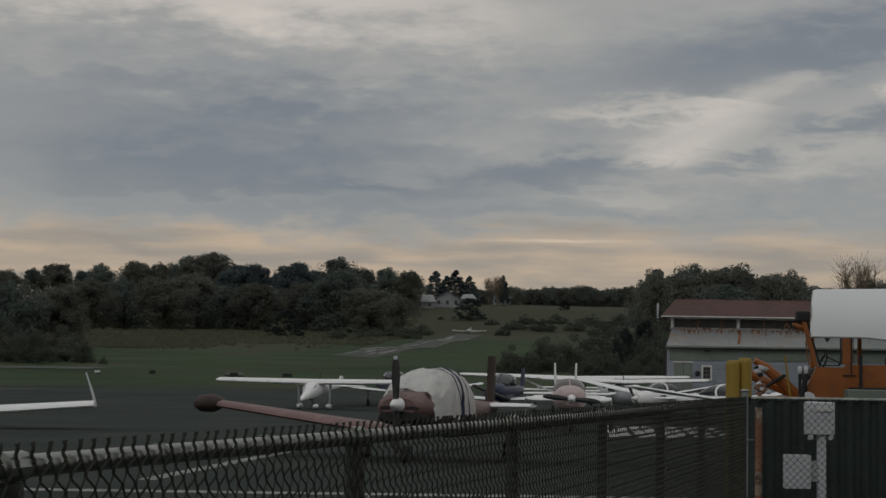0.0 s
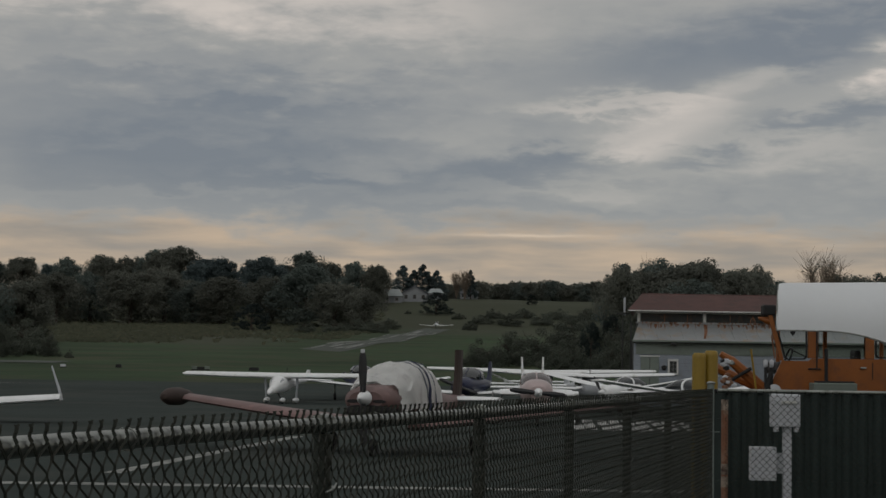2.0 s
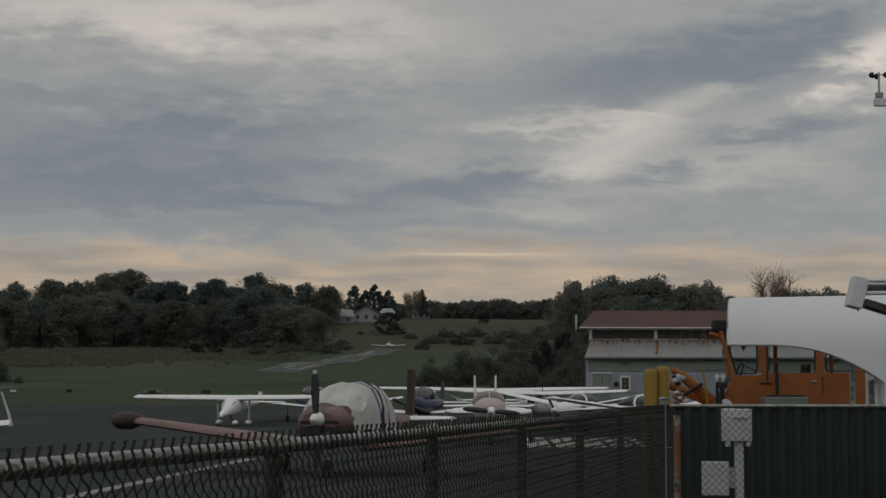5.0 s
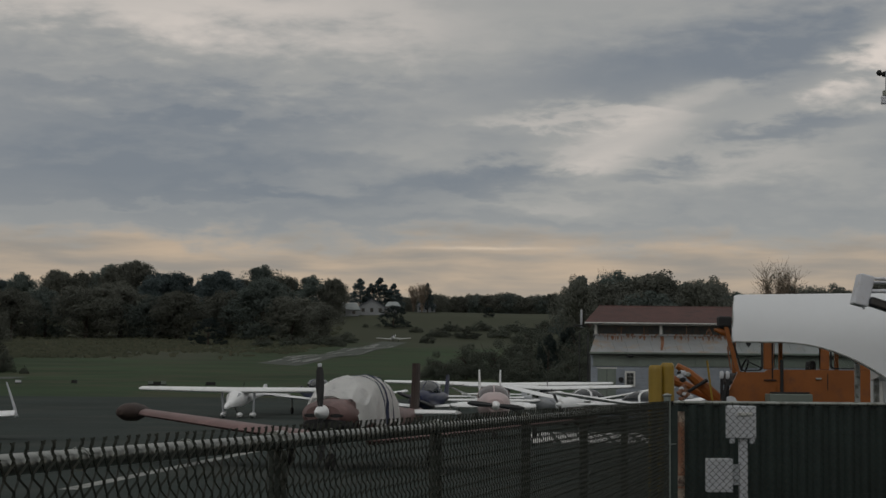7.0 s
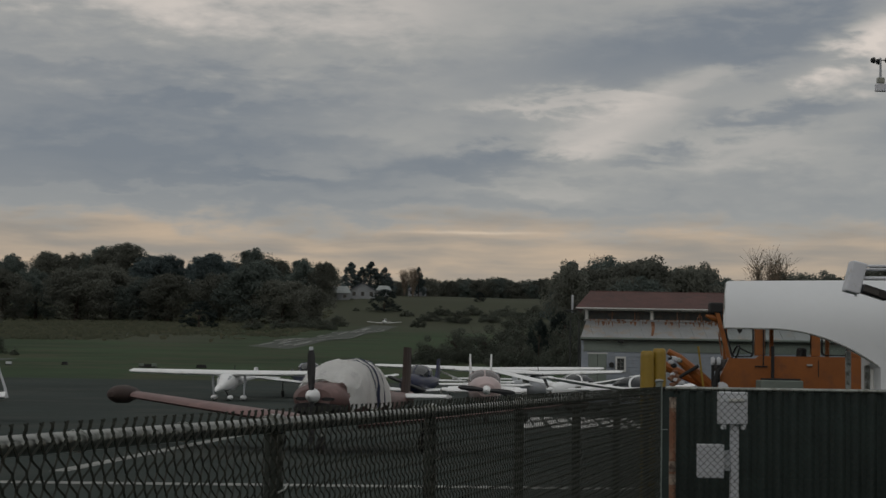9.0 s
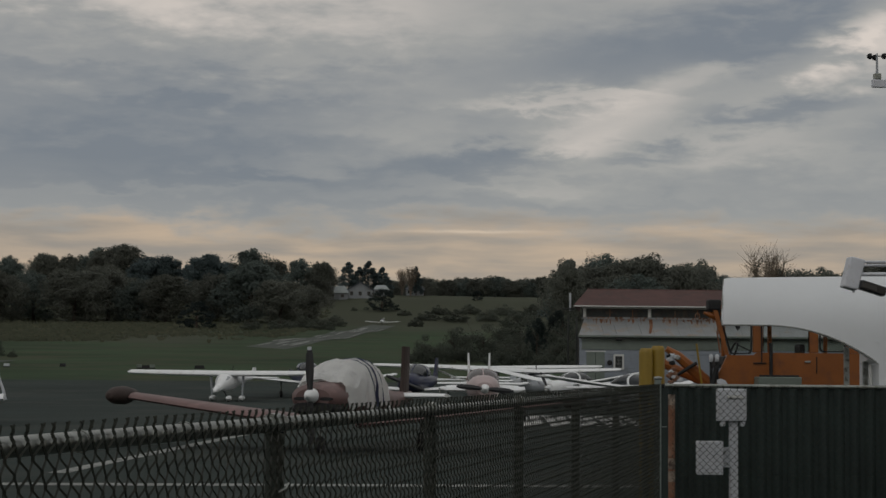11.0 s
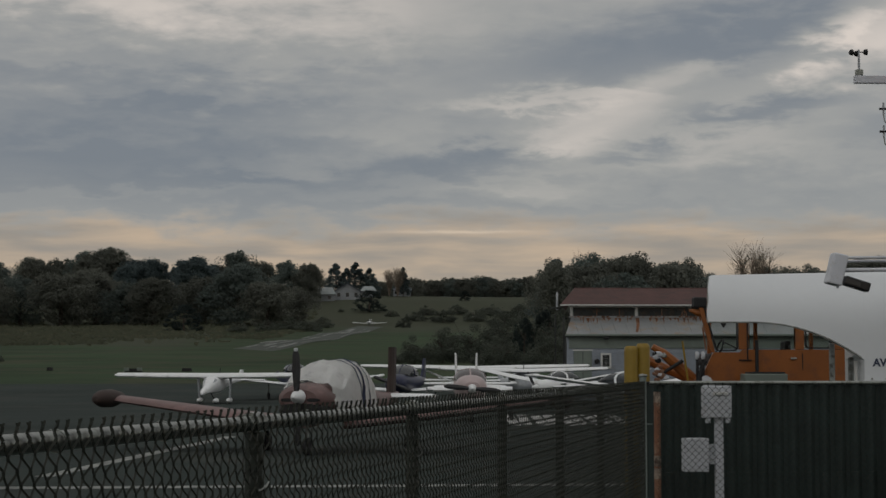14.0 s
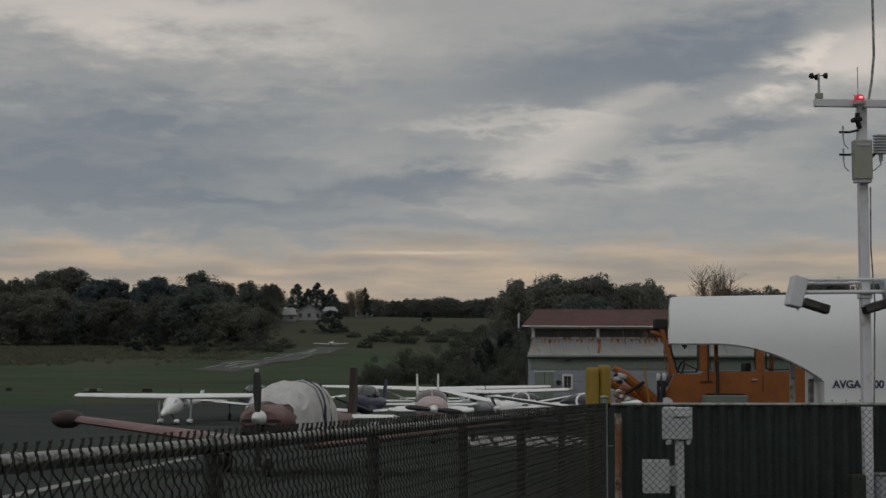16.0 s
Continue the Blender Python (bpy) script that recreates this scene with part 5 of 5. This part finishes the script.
    part("cabinet_lid", box(0.05, 0.51, -0.21, 0.21, 0.831, 0.85, 0.006), M_GALV, cb)
    part("junction_box", box(-0.19, -0.05, -0.1, 0.06, 0.5, 0.84, 0.02), M_DKPOST, w)


weather_mast()

# ---- painted lines and small marks on the apron ----
def line(name, a, b, w, label, lift=0.006):
    d = (Vector(b) - Vector(a)).normalized()
    n = Vector((-d.y, d.x)) * w / 2
    a, b = Vector(a), Vector(b)
    return flat(name, [tuple(a - n), tuple(a + n), tuple(b + n), tuple(b - n)], lift, M_PAINT, label, "painted line", 12)


line("apron_line_1", (-12, 24.6), (8, 24.9), 0.5, "worn pale line painted on the apron")
line("apron_line_2", (-4.55, 27.3), (-2.69, 43.3), 0.3, "worn pale line painted on the apron")
line("apron_line_3", (-40, 108), (20, 112), 0.5, "faint worn edge line across the apron")
for k in range(9):
    flat("apron_mark_%d" % (k + 1), [(4.9 + k * 0.42, 51 + (k % 2)), (5.22 + k * 0.42, 51 + (k % 2)), (6.15 + k * 0.46, 63), (5.8 + k * 0.46, 63)], 0.008, M_TRIM, "patch of worn white paint on the apron", "painted mark")
flat("runway", [(-14.9, 240), (-8.8, 224), (11.5, 490), (4.5, 500)], 0.03, M_RUNWAY, "pale grey runway strip climbing the hill", "runway", 40)
rng_r = random.Random(5)
for k in range(44):
    across, f = rng_r.random(), rng_r.random() ** 1.3 * 0.8
    p0, p1 = Vector((-14.7, 241)).lerp(Vector((-9.0, 225)), across), Vector((4.7, 499)).lerp(Vector((11.3, 489)), across)
    a, b = p0.lerp(p1, f), p0.lerp(p1, min(1.0, f + rng_r.uniform(0.03, 0.12)))
    line("runway_stripe_%d" % (k + 1), tuple(a), tuple(b), rng_r.uniform(0.15, 0.6), "worn white stripe on the runway", 0.12)
flat("taxiway", [(-120, 148), (-120, 158), (-30, 158), (-30, 150)], 0.03, M_RUNWAY, "pale grey taxiway at the edge of the grass", "taxiway", 10)


def marker(x, y, s, lab, material):
    m = thing("runway_marker", pose(x, y, ground_z(x, y)), lab, "runway marker", "small markers on the grass")
    part("body", box(-s, s, -0.2, 0.2, 0.0, 0.24, 0.015), material, m)
    part("foot", box(-s * 1.15, s * 1.15, -0.24, 0.24, -0.02, 0.05, 0.01), M_BLACK, m)
    if s > 0.6:
        for k in (-1, 1):
            part("end_board", box(k * s * 0.8 - 0.2, k * s * 0.8 + 0.2, -0.26, -0.202, 0.06, 0.3, 0.02), M_GREENISH, m, "pale end board")


marker(-23.0, 140, 0.2, "small black marker standing in the grass", M_BLACK)
marker(-16.0, 136, 0.62, "low dark sign with a pale top in the grass", M_BLACK)
marker(-12.0, 137, 0.36, "small black marker standing in the grass", M_BLACK)
marker(-27.0, 138, 0.2, "small white light standing in the grass", M_PLATE)

# ---- trees and shrubs ----
def leaf_cloud(clumps, per, size, rng, flat_leaf=1.0, squash=0.75):
    """Many small leaves gathered in uneven clumps: (centre, radius)."""
    verts, faces = [], []
    for (cx, cy, cz), cr in clumps:
        for _ in range(per):
            d = Vector((rng.gauss(0, 1), rng.gauss(0, 1), rng.gauss(0, 1))).normalized() * cr * rng.uniform(0.35, 1.0) ** 0.6
            p = Vector((cx + d.x, cy + d.y, cz + d.z * squash))
            face = (d.normalized() + Vector((rng.gauss(0, 0.45), rng.gauss(0, 0.45), 0.45 + rng.gauss(0, 0.3)))).normalized()
            u = face.cross(Vector((rng.gauss(0, 1), rng.gauss(0, 1), rng.gauss(0, 1)))).normalized()
            w = face.cross(u).normalized()
            s = size * rng.uniform(0.55, 1.3)
            k = len(verts)
            verts += [p - u * s * 0.5, p + w * s * 0.3, p + u * s * 0.5, p - w * s * 0.3]
            faces.append((k, k + 1, k + 2, k + 3))
    me = bpy.data.meshes.new("crown")
    me.from_pydata([tuple(v) for v in verts], [], faces)
    return me


def limbs(height, spread, rng, count, base=0.35, r=0.3, bm=None, fork=2):
    bm = tube([(0, 0, 0), (rng.uniform(-.2, .2), rng.uniform(-.2, .2), height * 0.4), (rng.uniform(-.4, .4), rng.uniform(-.4, .4), height * 0.85)], [r, r * 0.7, r * 0.15], 8, bm)
    for k in range(count):
        a = rng.random() * math.tau
        z0 = height * rng.uniform(base, 0.7)
        q = spread * rng.uniform(0.5, 0.95)
        z1 = min(height * 0.95, z0 + q * rng.uniform(0.5, 1.2))
        mid = Vector((math.cos(a) * q * 0.45, math.sin(a) * q * 0.45, z0 + (z1 - z0) * 0.4))
        tip = Vector((math.cos(a) * q, math.sin(a) * q, z1))
        tube([(0, 0, z0), mid, tip], [r * 0.35, r * 0.22, r * 0.06], 5, bm)
        for _ in range(fork):
            e = mid + Vector((rng.gauss(0, q * 0.3), rng.gauss(0, q * 0.3), abs(rng.gauss(0, q * 0.4)) + 0.4))
            tube([mid, (mid + e) / 2 + Vector((0, 0, 0.2)), e], [r * 0.15, r * 0.09, r * 0.03], 4, bm)
    return bm


def make_tree(kind, seed, label):
    """One tree about 10 m high."""
    rng = random.Random(seed)
    t = new("tree")
    if kind == "oak":
        # a full dome with a few lobes, hanging low
        cl = []
        lobes = [(rng.uniform(-1.6, 1.6), rng.uniform(-1.6, 1.6), rng.uniform(6.2, 7.6), rng.uniform(1.7, 2.4)) for _ in range(5)]
        for lx, ly, lz, lr in lobes:
            for _ in range(14):
                d = Vector((rng.gauss(0, 1), rng.gauss(0, 1), rng.gauss(0, 1))).normalized() * lr * rng.uniform(0.5, 1.0)
                cl.append(((lx + d.x, ly + d.y, min(9.2, lz + d.z)), rng.uniform(0.6, 1.25)))
        for _ in range(60):
            a, q = rng.random() * math.tau, rng.random() ** 0.5
            zz = rng.uniform(0.8, 7.2)
            rad = 4.3 * (1 - ((zz - 4.2) / 5.5) ** 2) ** 0.5 * q
            cl.append(((math.cos(a) * rad, math.sin(a) * rad, zz), rng.uniform(1.0, 1.8)))
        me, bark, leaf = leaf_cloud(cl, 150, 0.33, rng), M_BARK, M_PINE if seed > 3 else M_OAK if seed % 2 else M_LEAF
        part("trunk", limbs(8.5, 3.2, rng, 9, 0.2, 0.28), bark, t)
    elif kind == "pine":
        cl = []
        for k in range(105):
            h = rng.random() ** 0.8
            a = rng.random() * math.tau
            rad = 2.7 * (1 - h ** 1.6) ** 0.8 * rng.uniform(0.2, 1.0) ** 0.5
            cl.append(((math.cos(a) * rad, math.sin(a) * rad, 0.6 + h * 8.9), rng.uniform(0.5, 0.9) * (1.2 - h * 0.6)))
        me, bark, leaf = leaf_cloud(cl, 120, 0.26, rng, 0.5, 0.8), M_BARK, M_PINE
        part("trunk", limbs(9.6, 1.8, rng, 12, 0.15, 0.2, None, 1), bark, t)
    elif kind == "cedar":
        cl = []
        for k in range(90):
            h = rng.random()
            a = rng.random() * math.tau
            rad = 4.6 * (1 - h ** 2.2) ** 0.6 * rng.uniform(0.3, 1.0) ** 0.6
            cl.append(((math.cos(a) * rad, math.sin(a) * rad, 0.5 + h * 9), rng.uniform(0.6, 1.1)))
        me, bark, leaf = leaf_cloud(cl, 140, 0.27, rng, 0.6), M_BARK, M_CEDAR
        part("trunk", limbs(8.5, 3.0, rng, 8, 0.1, 0.3), bark, t)
    elif kind == "shrub":
        cl = []
        for k in range(44):
            a, q = rng.random() * math.tau, rng.random() ** 0.5
            cl.append(((math.cos(a) * q * 6.5, math.sin(a) * q * 4.5, 0.8 + rng.random() * 6.2 * (1 - q * q * 0.7)), rng.uniform(1.0, 1.9)))
        me, bark, leaf = leaf_cloud(cl, 240, 0.32, rng), M_BARK, M_SHRUB
        part("trunk", limbs(5.5, 4.5, rng, 10, 0.05, 0.2), bark, t)
    else:
        cl = []
        for k in range(40):
            a, q = rng.random() * math.tau, rng.random() ** 0.5
            cl.append(((math.cos(a) * q * 3.4, math.sin(a) * q * 3.4, 5.5 + rng.random() * 4.5), 0.7))
        me, bark, leaf = leaf_cloud(cl, 5, 0.26, rng), M_TWIG, M_OAK
        bm = bmesh.new()
        for k in range(15):
            lean_to = Vector((rng.gauss(0, 1.5), rng.gauss(0, 1.5), 0))
            top = rng.uniform(7.5, 10)
            pts = [lean_to * f + Vector((0, 0, top * f ** 0.9)) for f in (0, 0.25, 0.55, 0.8, 1.0)]
            tube(pts, [0.13, 0.1, 0.06, 0.04, 0.015], 5, bm)
            for _ in range(75):
                f = rng.uniform(0.3, 0.99)
                p0 = lean_to * f + Vector((0, 0, top * f ** 0.9))
                d = Vector((rng.gauss(0, 0.9), rng.gauss(0, 0.9), rng.uniform(0.6, 1.8)))
                tube([p0, p0 + d * 0.5 + Vector((0, 0, -0.1)), p0 + d], [0.026, 0.02, 0.01], 3, bm)
        part("trunk", bm, bark, t)
    me.materials.append(leaf)
    c = new("crown", me)
    c.parent = t
    tagged(t, label, "tree", "trees at the edge of the field")
    return t


PROTO = {
    "oak": [make_tree("oak", s, l) for s, l in ((1, "broad autumn tree with brown-green leaves"), (2, "broad dark green leafy tree"), (3, "broad tree with thinning brown leaves"))],
    "fir": [make_tree("oak", s, "broad blue-green evergreen with a rounded crown") for s in (4, 5)],
    "pine": [make_tree("pine", s, "tall dark conifer with a pointed crown") for s in (11, 12)],
    "cedar": [make_tree("cedar", 21, "dense dark evergreen with branches to the ground")],
    "shrub": [make_tree("shrub", s, "wide dull green shrub") for s in (31, 32)],
    "bare": [make_tree("bare", s, "almost bare tree with thin upright branches") for s in (41, 42)],
}
USED = set()


def plant(kind, k, x, y, height, wide=1.0):
    """Stand a tree of that height (its prototype is about 10 m high) on the ground."""
    src = PROTO[kind][k % len(PROTO[kind])]
    turn = (x * 37 + y * 11 + k * 71) % 360
    s = height / 10
    m = Matrix.Translation((x, y, ground_z(x, y) - 0.1)) @ Matrix.Rotation(radians(turn), 4, "Z") @ Matrix.Diagonal((s * wide, s * wide, s, 1))
    if src.name in USED:
        copy_thing(src, m @ Matrix.Diagonal((1 / src.scale.x, 1 / src.scale.y, 1 / src.scale.z, 1)))
    else:
        USED.add(src.name)
        src.matrix_world = m


def stand(kind, k, across, y, top, wide=1.0):
    """A tree at bearing across (sideways per metre forward) whose top reaches the slope top."""
    x = across * y
    plant(kind, k, x, y, (EYE + top * y - ground_z(x, y)) * (1.09 if kind in ("oak", "pine", "fir") else 1.0), wide * (1.25 if kind in ("oak", "pine", "fir") else 1.0))


def stands(*rows):
    for k, (kind, across, y, top, wide) in enumerate(rows):
        stand(kind, k, across, y, top, wide)


# row of trees across the field
stands(
    ("oak", -0.2474, 571, 0.0567, 0.84),
    ("oak", -0.2329, 618, 0.0589, 0.78),
    ("oak", -0.2200, 614, 0.0624, 0.78),
    ("fir", -0.2039, 610, 0.0580, 0.68),
    ("oak", -0.1942, 607, 0.0621, 0.78),
    ("oak", -0.1748, 603, 0.0643, 0.84),
    ("oak", -0.1603, 599, 0.0619, 0.78),
    ("oak", -0.1458, 595, 0.0671, 0.73),
    ("oak", -0.1313, 591, 0.0702, 0.73),
    ("oak", -0.1394, 588, 0.0655, 0.78),
    ("fir", -0.1152, 584, 0.0626, 0.83),
    ("fir", -0.1055, 580, 0.0628, 0.76),
    ("fir", -0.1200, 576, 0.0599, 0.76),
    ("fir", -0.0839, 572, 0.0644, 1.00),
    ("fir", -0.0910, 619, 0.0591, 0.83),
)
# row of trees across the field
stands(
    ("fir", -0.0748, 615, 0.0600, 0.76),
    ("oak", -0.0571, 612, 0.0677, 0.81),
    ("oak", -0.0652, 608, 0.0601, 0.67),
    ("oak", -0.0458, 604, 0.0604, 0.67),
    ("oak", -0.0297, 600, 0.0623, 0.78),
    ("oak", -0.0184, 596, 0.0608, 0.73),
    ("oak", -0.0190, 593, 0.0596, 0.5),
    ("pine", -0.0039, 690, 0.0597, 1.1),
    ("pine", 0.0077, 690, 0.0602, 1.1),
    ("pine", 0.0026, 690, 0.0572, 1.1),
    ("pine", 0.0155, 690, 0.0571, 1.1),
    ("oak", -0.2716, 574, 0.0587, 0.78),
    ("oak", -0.2619, 621, 0.0572, 0.78),
    ("oak", -0.2877, 617, 0.0601, 0.78),
)
# nearer, lower rank
stands(
    ("oak", -0.2006, 487, 0.0516, 1.01),
    ("oak", -0.1813, 504, 0.0535, 1.01),
    ("oak", -0.1587, 495, 0.0555, 1.01),
    ("oak", -0.1394, 511, 0.0557, 1.01),
    ("oak", -0.1232, 502, 0.0495, 1.01),
    ("oak", -0.1071, 494, 0.0530, 1.01),
    ("oak", -0.0813, 510, 0.0517, 1.01),
    ("oak", -0.0587, 501, 0.0602, 1.01),
    ("oak", -0.0426, 492, 0.0507, 1.01),
    ("oak", -0.0265, 509, 0.0460, 1.12),
    ("oak", -0.2135, 500, 0.0481, 1.01),
)
# evergreens and shrubs on the field
stands(
    ("cedar", -0.0895, 398, 0.0385, 1.4),
    ("cedar", 0.0155, 560, 0.0463, 1.5),
    ("shrub", 0.0413, 520, 0.0356, 1.5),
    ("shrub", 0.0574, 515, 0.0372, 1.3),
    ("shrub", 0.0761, 520, 0.0374, 1.4),
    ("shrub", 0.0284, 540, 0.0354, 1.2),
    ("shrub", 0.0482, 545, 0.0392, 1.3),
    ("shrub", 0.0660, 548, 0.0398, 1.4),
    ("shrub", 0.0850, 545, 0.0402, 1.5),
    ("shrub", 0.0930, 500, 0.0372, 1.5),
    ("shrub", 0.0350, 480, 0.0318, 1.0),
    ("shrub", 0.1010, 540, 0.0410, 1.6),
    ("cedar", 0.0700, 600, 0.0455, 1.2),
    ("shrub", -0.0120, 470, 0.0330, 1.4),
    ("shrub", -0.0426, 400, 0.0311, 1.6),
    ("shrub", -0.0200, 410, 0.0308, 1.6),
    ("shrub", -0.0587, 390, 0.0302, 1.5),
    ("shrub", -0.0297, 430, 0.0329, 1.3),
    ("shrub", -0.0006, 560, 0.0363, 1.0),
)
# shrubs by the taxiway
stands(
    ("shrub", -0.2490, 175, 0.0362, 0.9),
    ("shrub", -0.2329, 172, 0.0315, 0.9),
    ("shrub", -0.2184, 180, 0.0350, 0.9),
    ("shrub", -0.2039, 176, 0.0222, 0.8),
    ("shrub", -0.2652, 180, 0.0376, 1),
    ("shrub", -0.2813, 176, 0.0373, 1),
    ("shrub", -0.1926, 172, 0.0119, 0.6),
    ("oak", -0.2458, 200, 0.0509, 0.8),
    ("oak", -0.2200, 205, 0.0496, 0.8),
    ("oak", -0.2684, 210, 0.0506, 0.8),
)
# thicket beside the hangar
stands(
    ("shrub", 0.0413, 160, 0.0265, 0.9),
    ("shrub", 0.0574, 165, 0.0325, 0.9),
    ("shrub", 0.0735, 170, 0.0355, 0.9),
    ("shrub", 0.0865, 172, 0.0385, 0.9),
    ("shrub", 0.0994, 170, 0.0415, 1),
    ("shrub", 0.1123, 168, 0.0445, 1),
    ("shrub", 0.1235, 150, 0.0455, 0.8),
    ("shrub", 0.1187, 140, 0.0270, 1),
    ("shrub", 0.0897, 150, 0.0270, 1),
    ("cedar", 0.1042, 158, 0.0317, 0.6),
    ("cedar", 0.1171, 158, 0.0367, 0.6),
)
# behind the hangar
stands(
    ("oak", 0.1200, 290, 0.0612, 0.5),
    ("pine", 0.1225, 307, 0.0610, 1.1),
    ("oak", 0.1332, 311, 0.0618, 0.7),
    ("bare", 0.1397, 318, 0.0668, 0.5),
    ("oak", 0.1461, 315, 0.0665, 0.8),
    ("oak", 0.1590, 302, 0.0657, 0.8),
    ("oak", 0.1703, 306, 0.0643, 0.75),
    ("oak", 0.1816, 310, 0.0599, 0.7),
    ("oak", 0.1913, 297, 0.0626, 0.7),
    ("oak", 0.1994, 314, 0.0614, 0.6),
    ("oak", 0.2106, 301, 0.0551, 0.9),
    ("oak", 0.2219, 318, 0.0556, 0.9),
)
# behind the hangar
stands(
    ("oak", 0.1397, 305, 0.0566, 0.9),
    ("oak", 0.1639, 292, 0.0554, 0.9),
    ("oak", 0.2445, 309, 0.0608, 0.5),
    ("oak", 0.2542, 296, 0.0567, 0.9),
    ("oak", 0.2703, 313, 0.0605, 0.6),
    ("oak", 0.2800, 300, 0.0600, 0.6),
    ("oak", 0.2929, 317, 0.0615, 0.7),
    ("oak", 0.2316, 304, 0.0551, 0.9),
    ("oak", 0.2639, 291, 0.0559, 0.9),
    ("oak", 0.3090, 308, 0.0624, 0.8),
    ("oak", 0.3252, 295, 0.0643, 0.8),
    ("oak", 0.3445, 312, 0.0662, 0.8),
)
# bare trees
stands(
    ("bare", 0.2375, 250, 0.0690, 0.8),
    ("bare", 0.0316, 640, 0.0583, 0.9),
    ("pine", 0.0348, 645, 0.0577, 0.7),
    ("bare", 0.0268, 650, 0.0569, 0.8),
)
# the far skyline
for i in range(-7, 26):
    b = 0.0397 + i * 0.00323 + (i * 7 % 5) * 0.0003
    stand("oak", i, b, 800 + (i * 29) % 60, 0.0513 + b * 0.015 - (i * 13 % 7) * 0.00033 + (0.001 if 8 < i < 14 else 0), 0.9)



def house(x, y, w, d, wall_h, roof_h, label, roof_mat, gable_front=True):
    z = ground_z(x, y)
    h = thing("house", pose(x, y, z), label, "house", "houses among the trees")
    part("wall", box(-w / 2, w / 2, 0, d, -0.5, wall_h), M_HOUSE, h)
    bm = bmesh.new()
    if gable_front:
        pts = [(-w / 2 - 0.5, wall_h - 0.2), (0, wall_h + roof_h), (w / 2 + 0.5, wall_h - 0.2), (w / 2 + 0.3, wall_h - 0.45), (0, wall_h + roof_h - 0.35), (-w / 2 - 0.3, wall_h - 0.45)]
        rounded_slab(pts, -0.5, d + 0.5, bm)
        g = rounded_slab([(-w / 2, wall_h), (w / 2, wall_h), (0, wall_h + roof_h - 0.4)], 0, 0.2)
        part("gable", g, M_HOUSE, h)
    else:
        a = [bm.verts.new(c) for c in ((-w / 2 - 0.5, -0.5, wall_h), (w / 2 + 0.5, -0.5, wall_h), (w / 2 - 0.8, d / 2, wall_h + roof_h), (-w / 2 + 0.8, d / 2, wall_h + roof_h), (-w / 2 - 0.5, d + 0.5, wall_h), (w / 2 + 0.5, d + 0.5, wall_h))]
        for f in ((0, 1, 2, 3), (3, 2, 5, 4), (0, 3, 4), (1, 5, 2), (0, 4, 5, 1)):
            bm.faces.new([a[i] for i in f])
    part("roof", bm, roof_mat, h)
    for k in range(3):
        xx = -w / 2 + w * (k + 0.5) / 3
        part("window", box(xx - 0.55, xx + 0.55, -0.04, -0.002, wall_h * 0.35, wall_h * 0.8), M_DKGLASS, h)


house(-7.8, 600, 10.4, 9, 2.3, 2.6, "pale house with a low grey-green roof", M_HROOF, False)
house(1.8, 610, 9.0, 9, 3.0, 2.8, "white house with a gable and dark roof", M_DROOF, True)
house(9.6, 640, 5.0, 7, 2.4, 1.8, "small white house with a hipped roof", M_HROOF, False)
house(22.3, 650, 6.5, 7, 2.3, 1.3, "low white outbuilding by the hedge", M_DROOF, False)
house(-64.0, 590, 9, 7, 2.0, 1.2, "low pale house behind the trees", M_HROOF, False)
house(-118.0, 470, 9, 7, 2.6, 1.8, "pale house half hidden by shrubs", M_DROOF, True)


def dry_grass():
    """Tufts of rank dry grass and weeds along the far edge of the field."""
    rng = random.Random(77)
    verts, faces = [], []
    for _ in range(16000):
        y = rng.uniform(260, 640)
        x = rng.uniform(-0.27, -0.015) * y
        if y < 320 + 110 * noise.noise(Vector((x * 0.03, 7.0, 1.0))) + rng.gauss(0, 40) or noise.noise(Vector((x * 0.03, y * 0.012, 3.0))) < rng.gauss(0.05, 0.25) or abs(x - (y - 230) * 0.07 + 12) < 9:
            continue
        z = ground_z(x, y)
        for _ in range(3):
            a, h, w = rng.random() * math.tau, rng.uniform(0.15, 0.6), rng.uniform(0.15, 0.6)
            dx, dy = math.cos(a) * w, math.sin(a) * w
            k = len(verts)
            verts += [(x - dx, y - dy, z - 0.05), (x + dx, y + dy, z - 0.05), (x + dx * 1.3 + rng.gauss(0, .2), y + dy, z + h), (x - dx * 1.2, y - dy, z + h * rng.uniform(0.6, 1))]
            faces.append((k, k + 1, k + 2, k + 3))
            x += rng.gauss(0, 0.5)
            y += rng.gauss(0, 0.5)
    me = bpy.data.meshes.new("dry_grass")
    me.from_pydata(verts, [], faces)
    me.materials.append(M_DRY)
    tagged(new("dry_grass", me), "dry yellow-brown rank grass along the field edge", "grass", kind="stuff")


dry_grass()
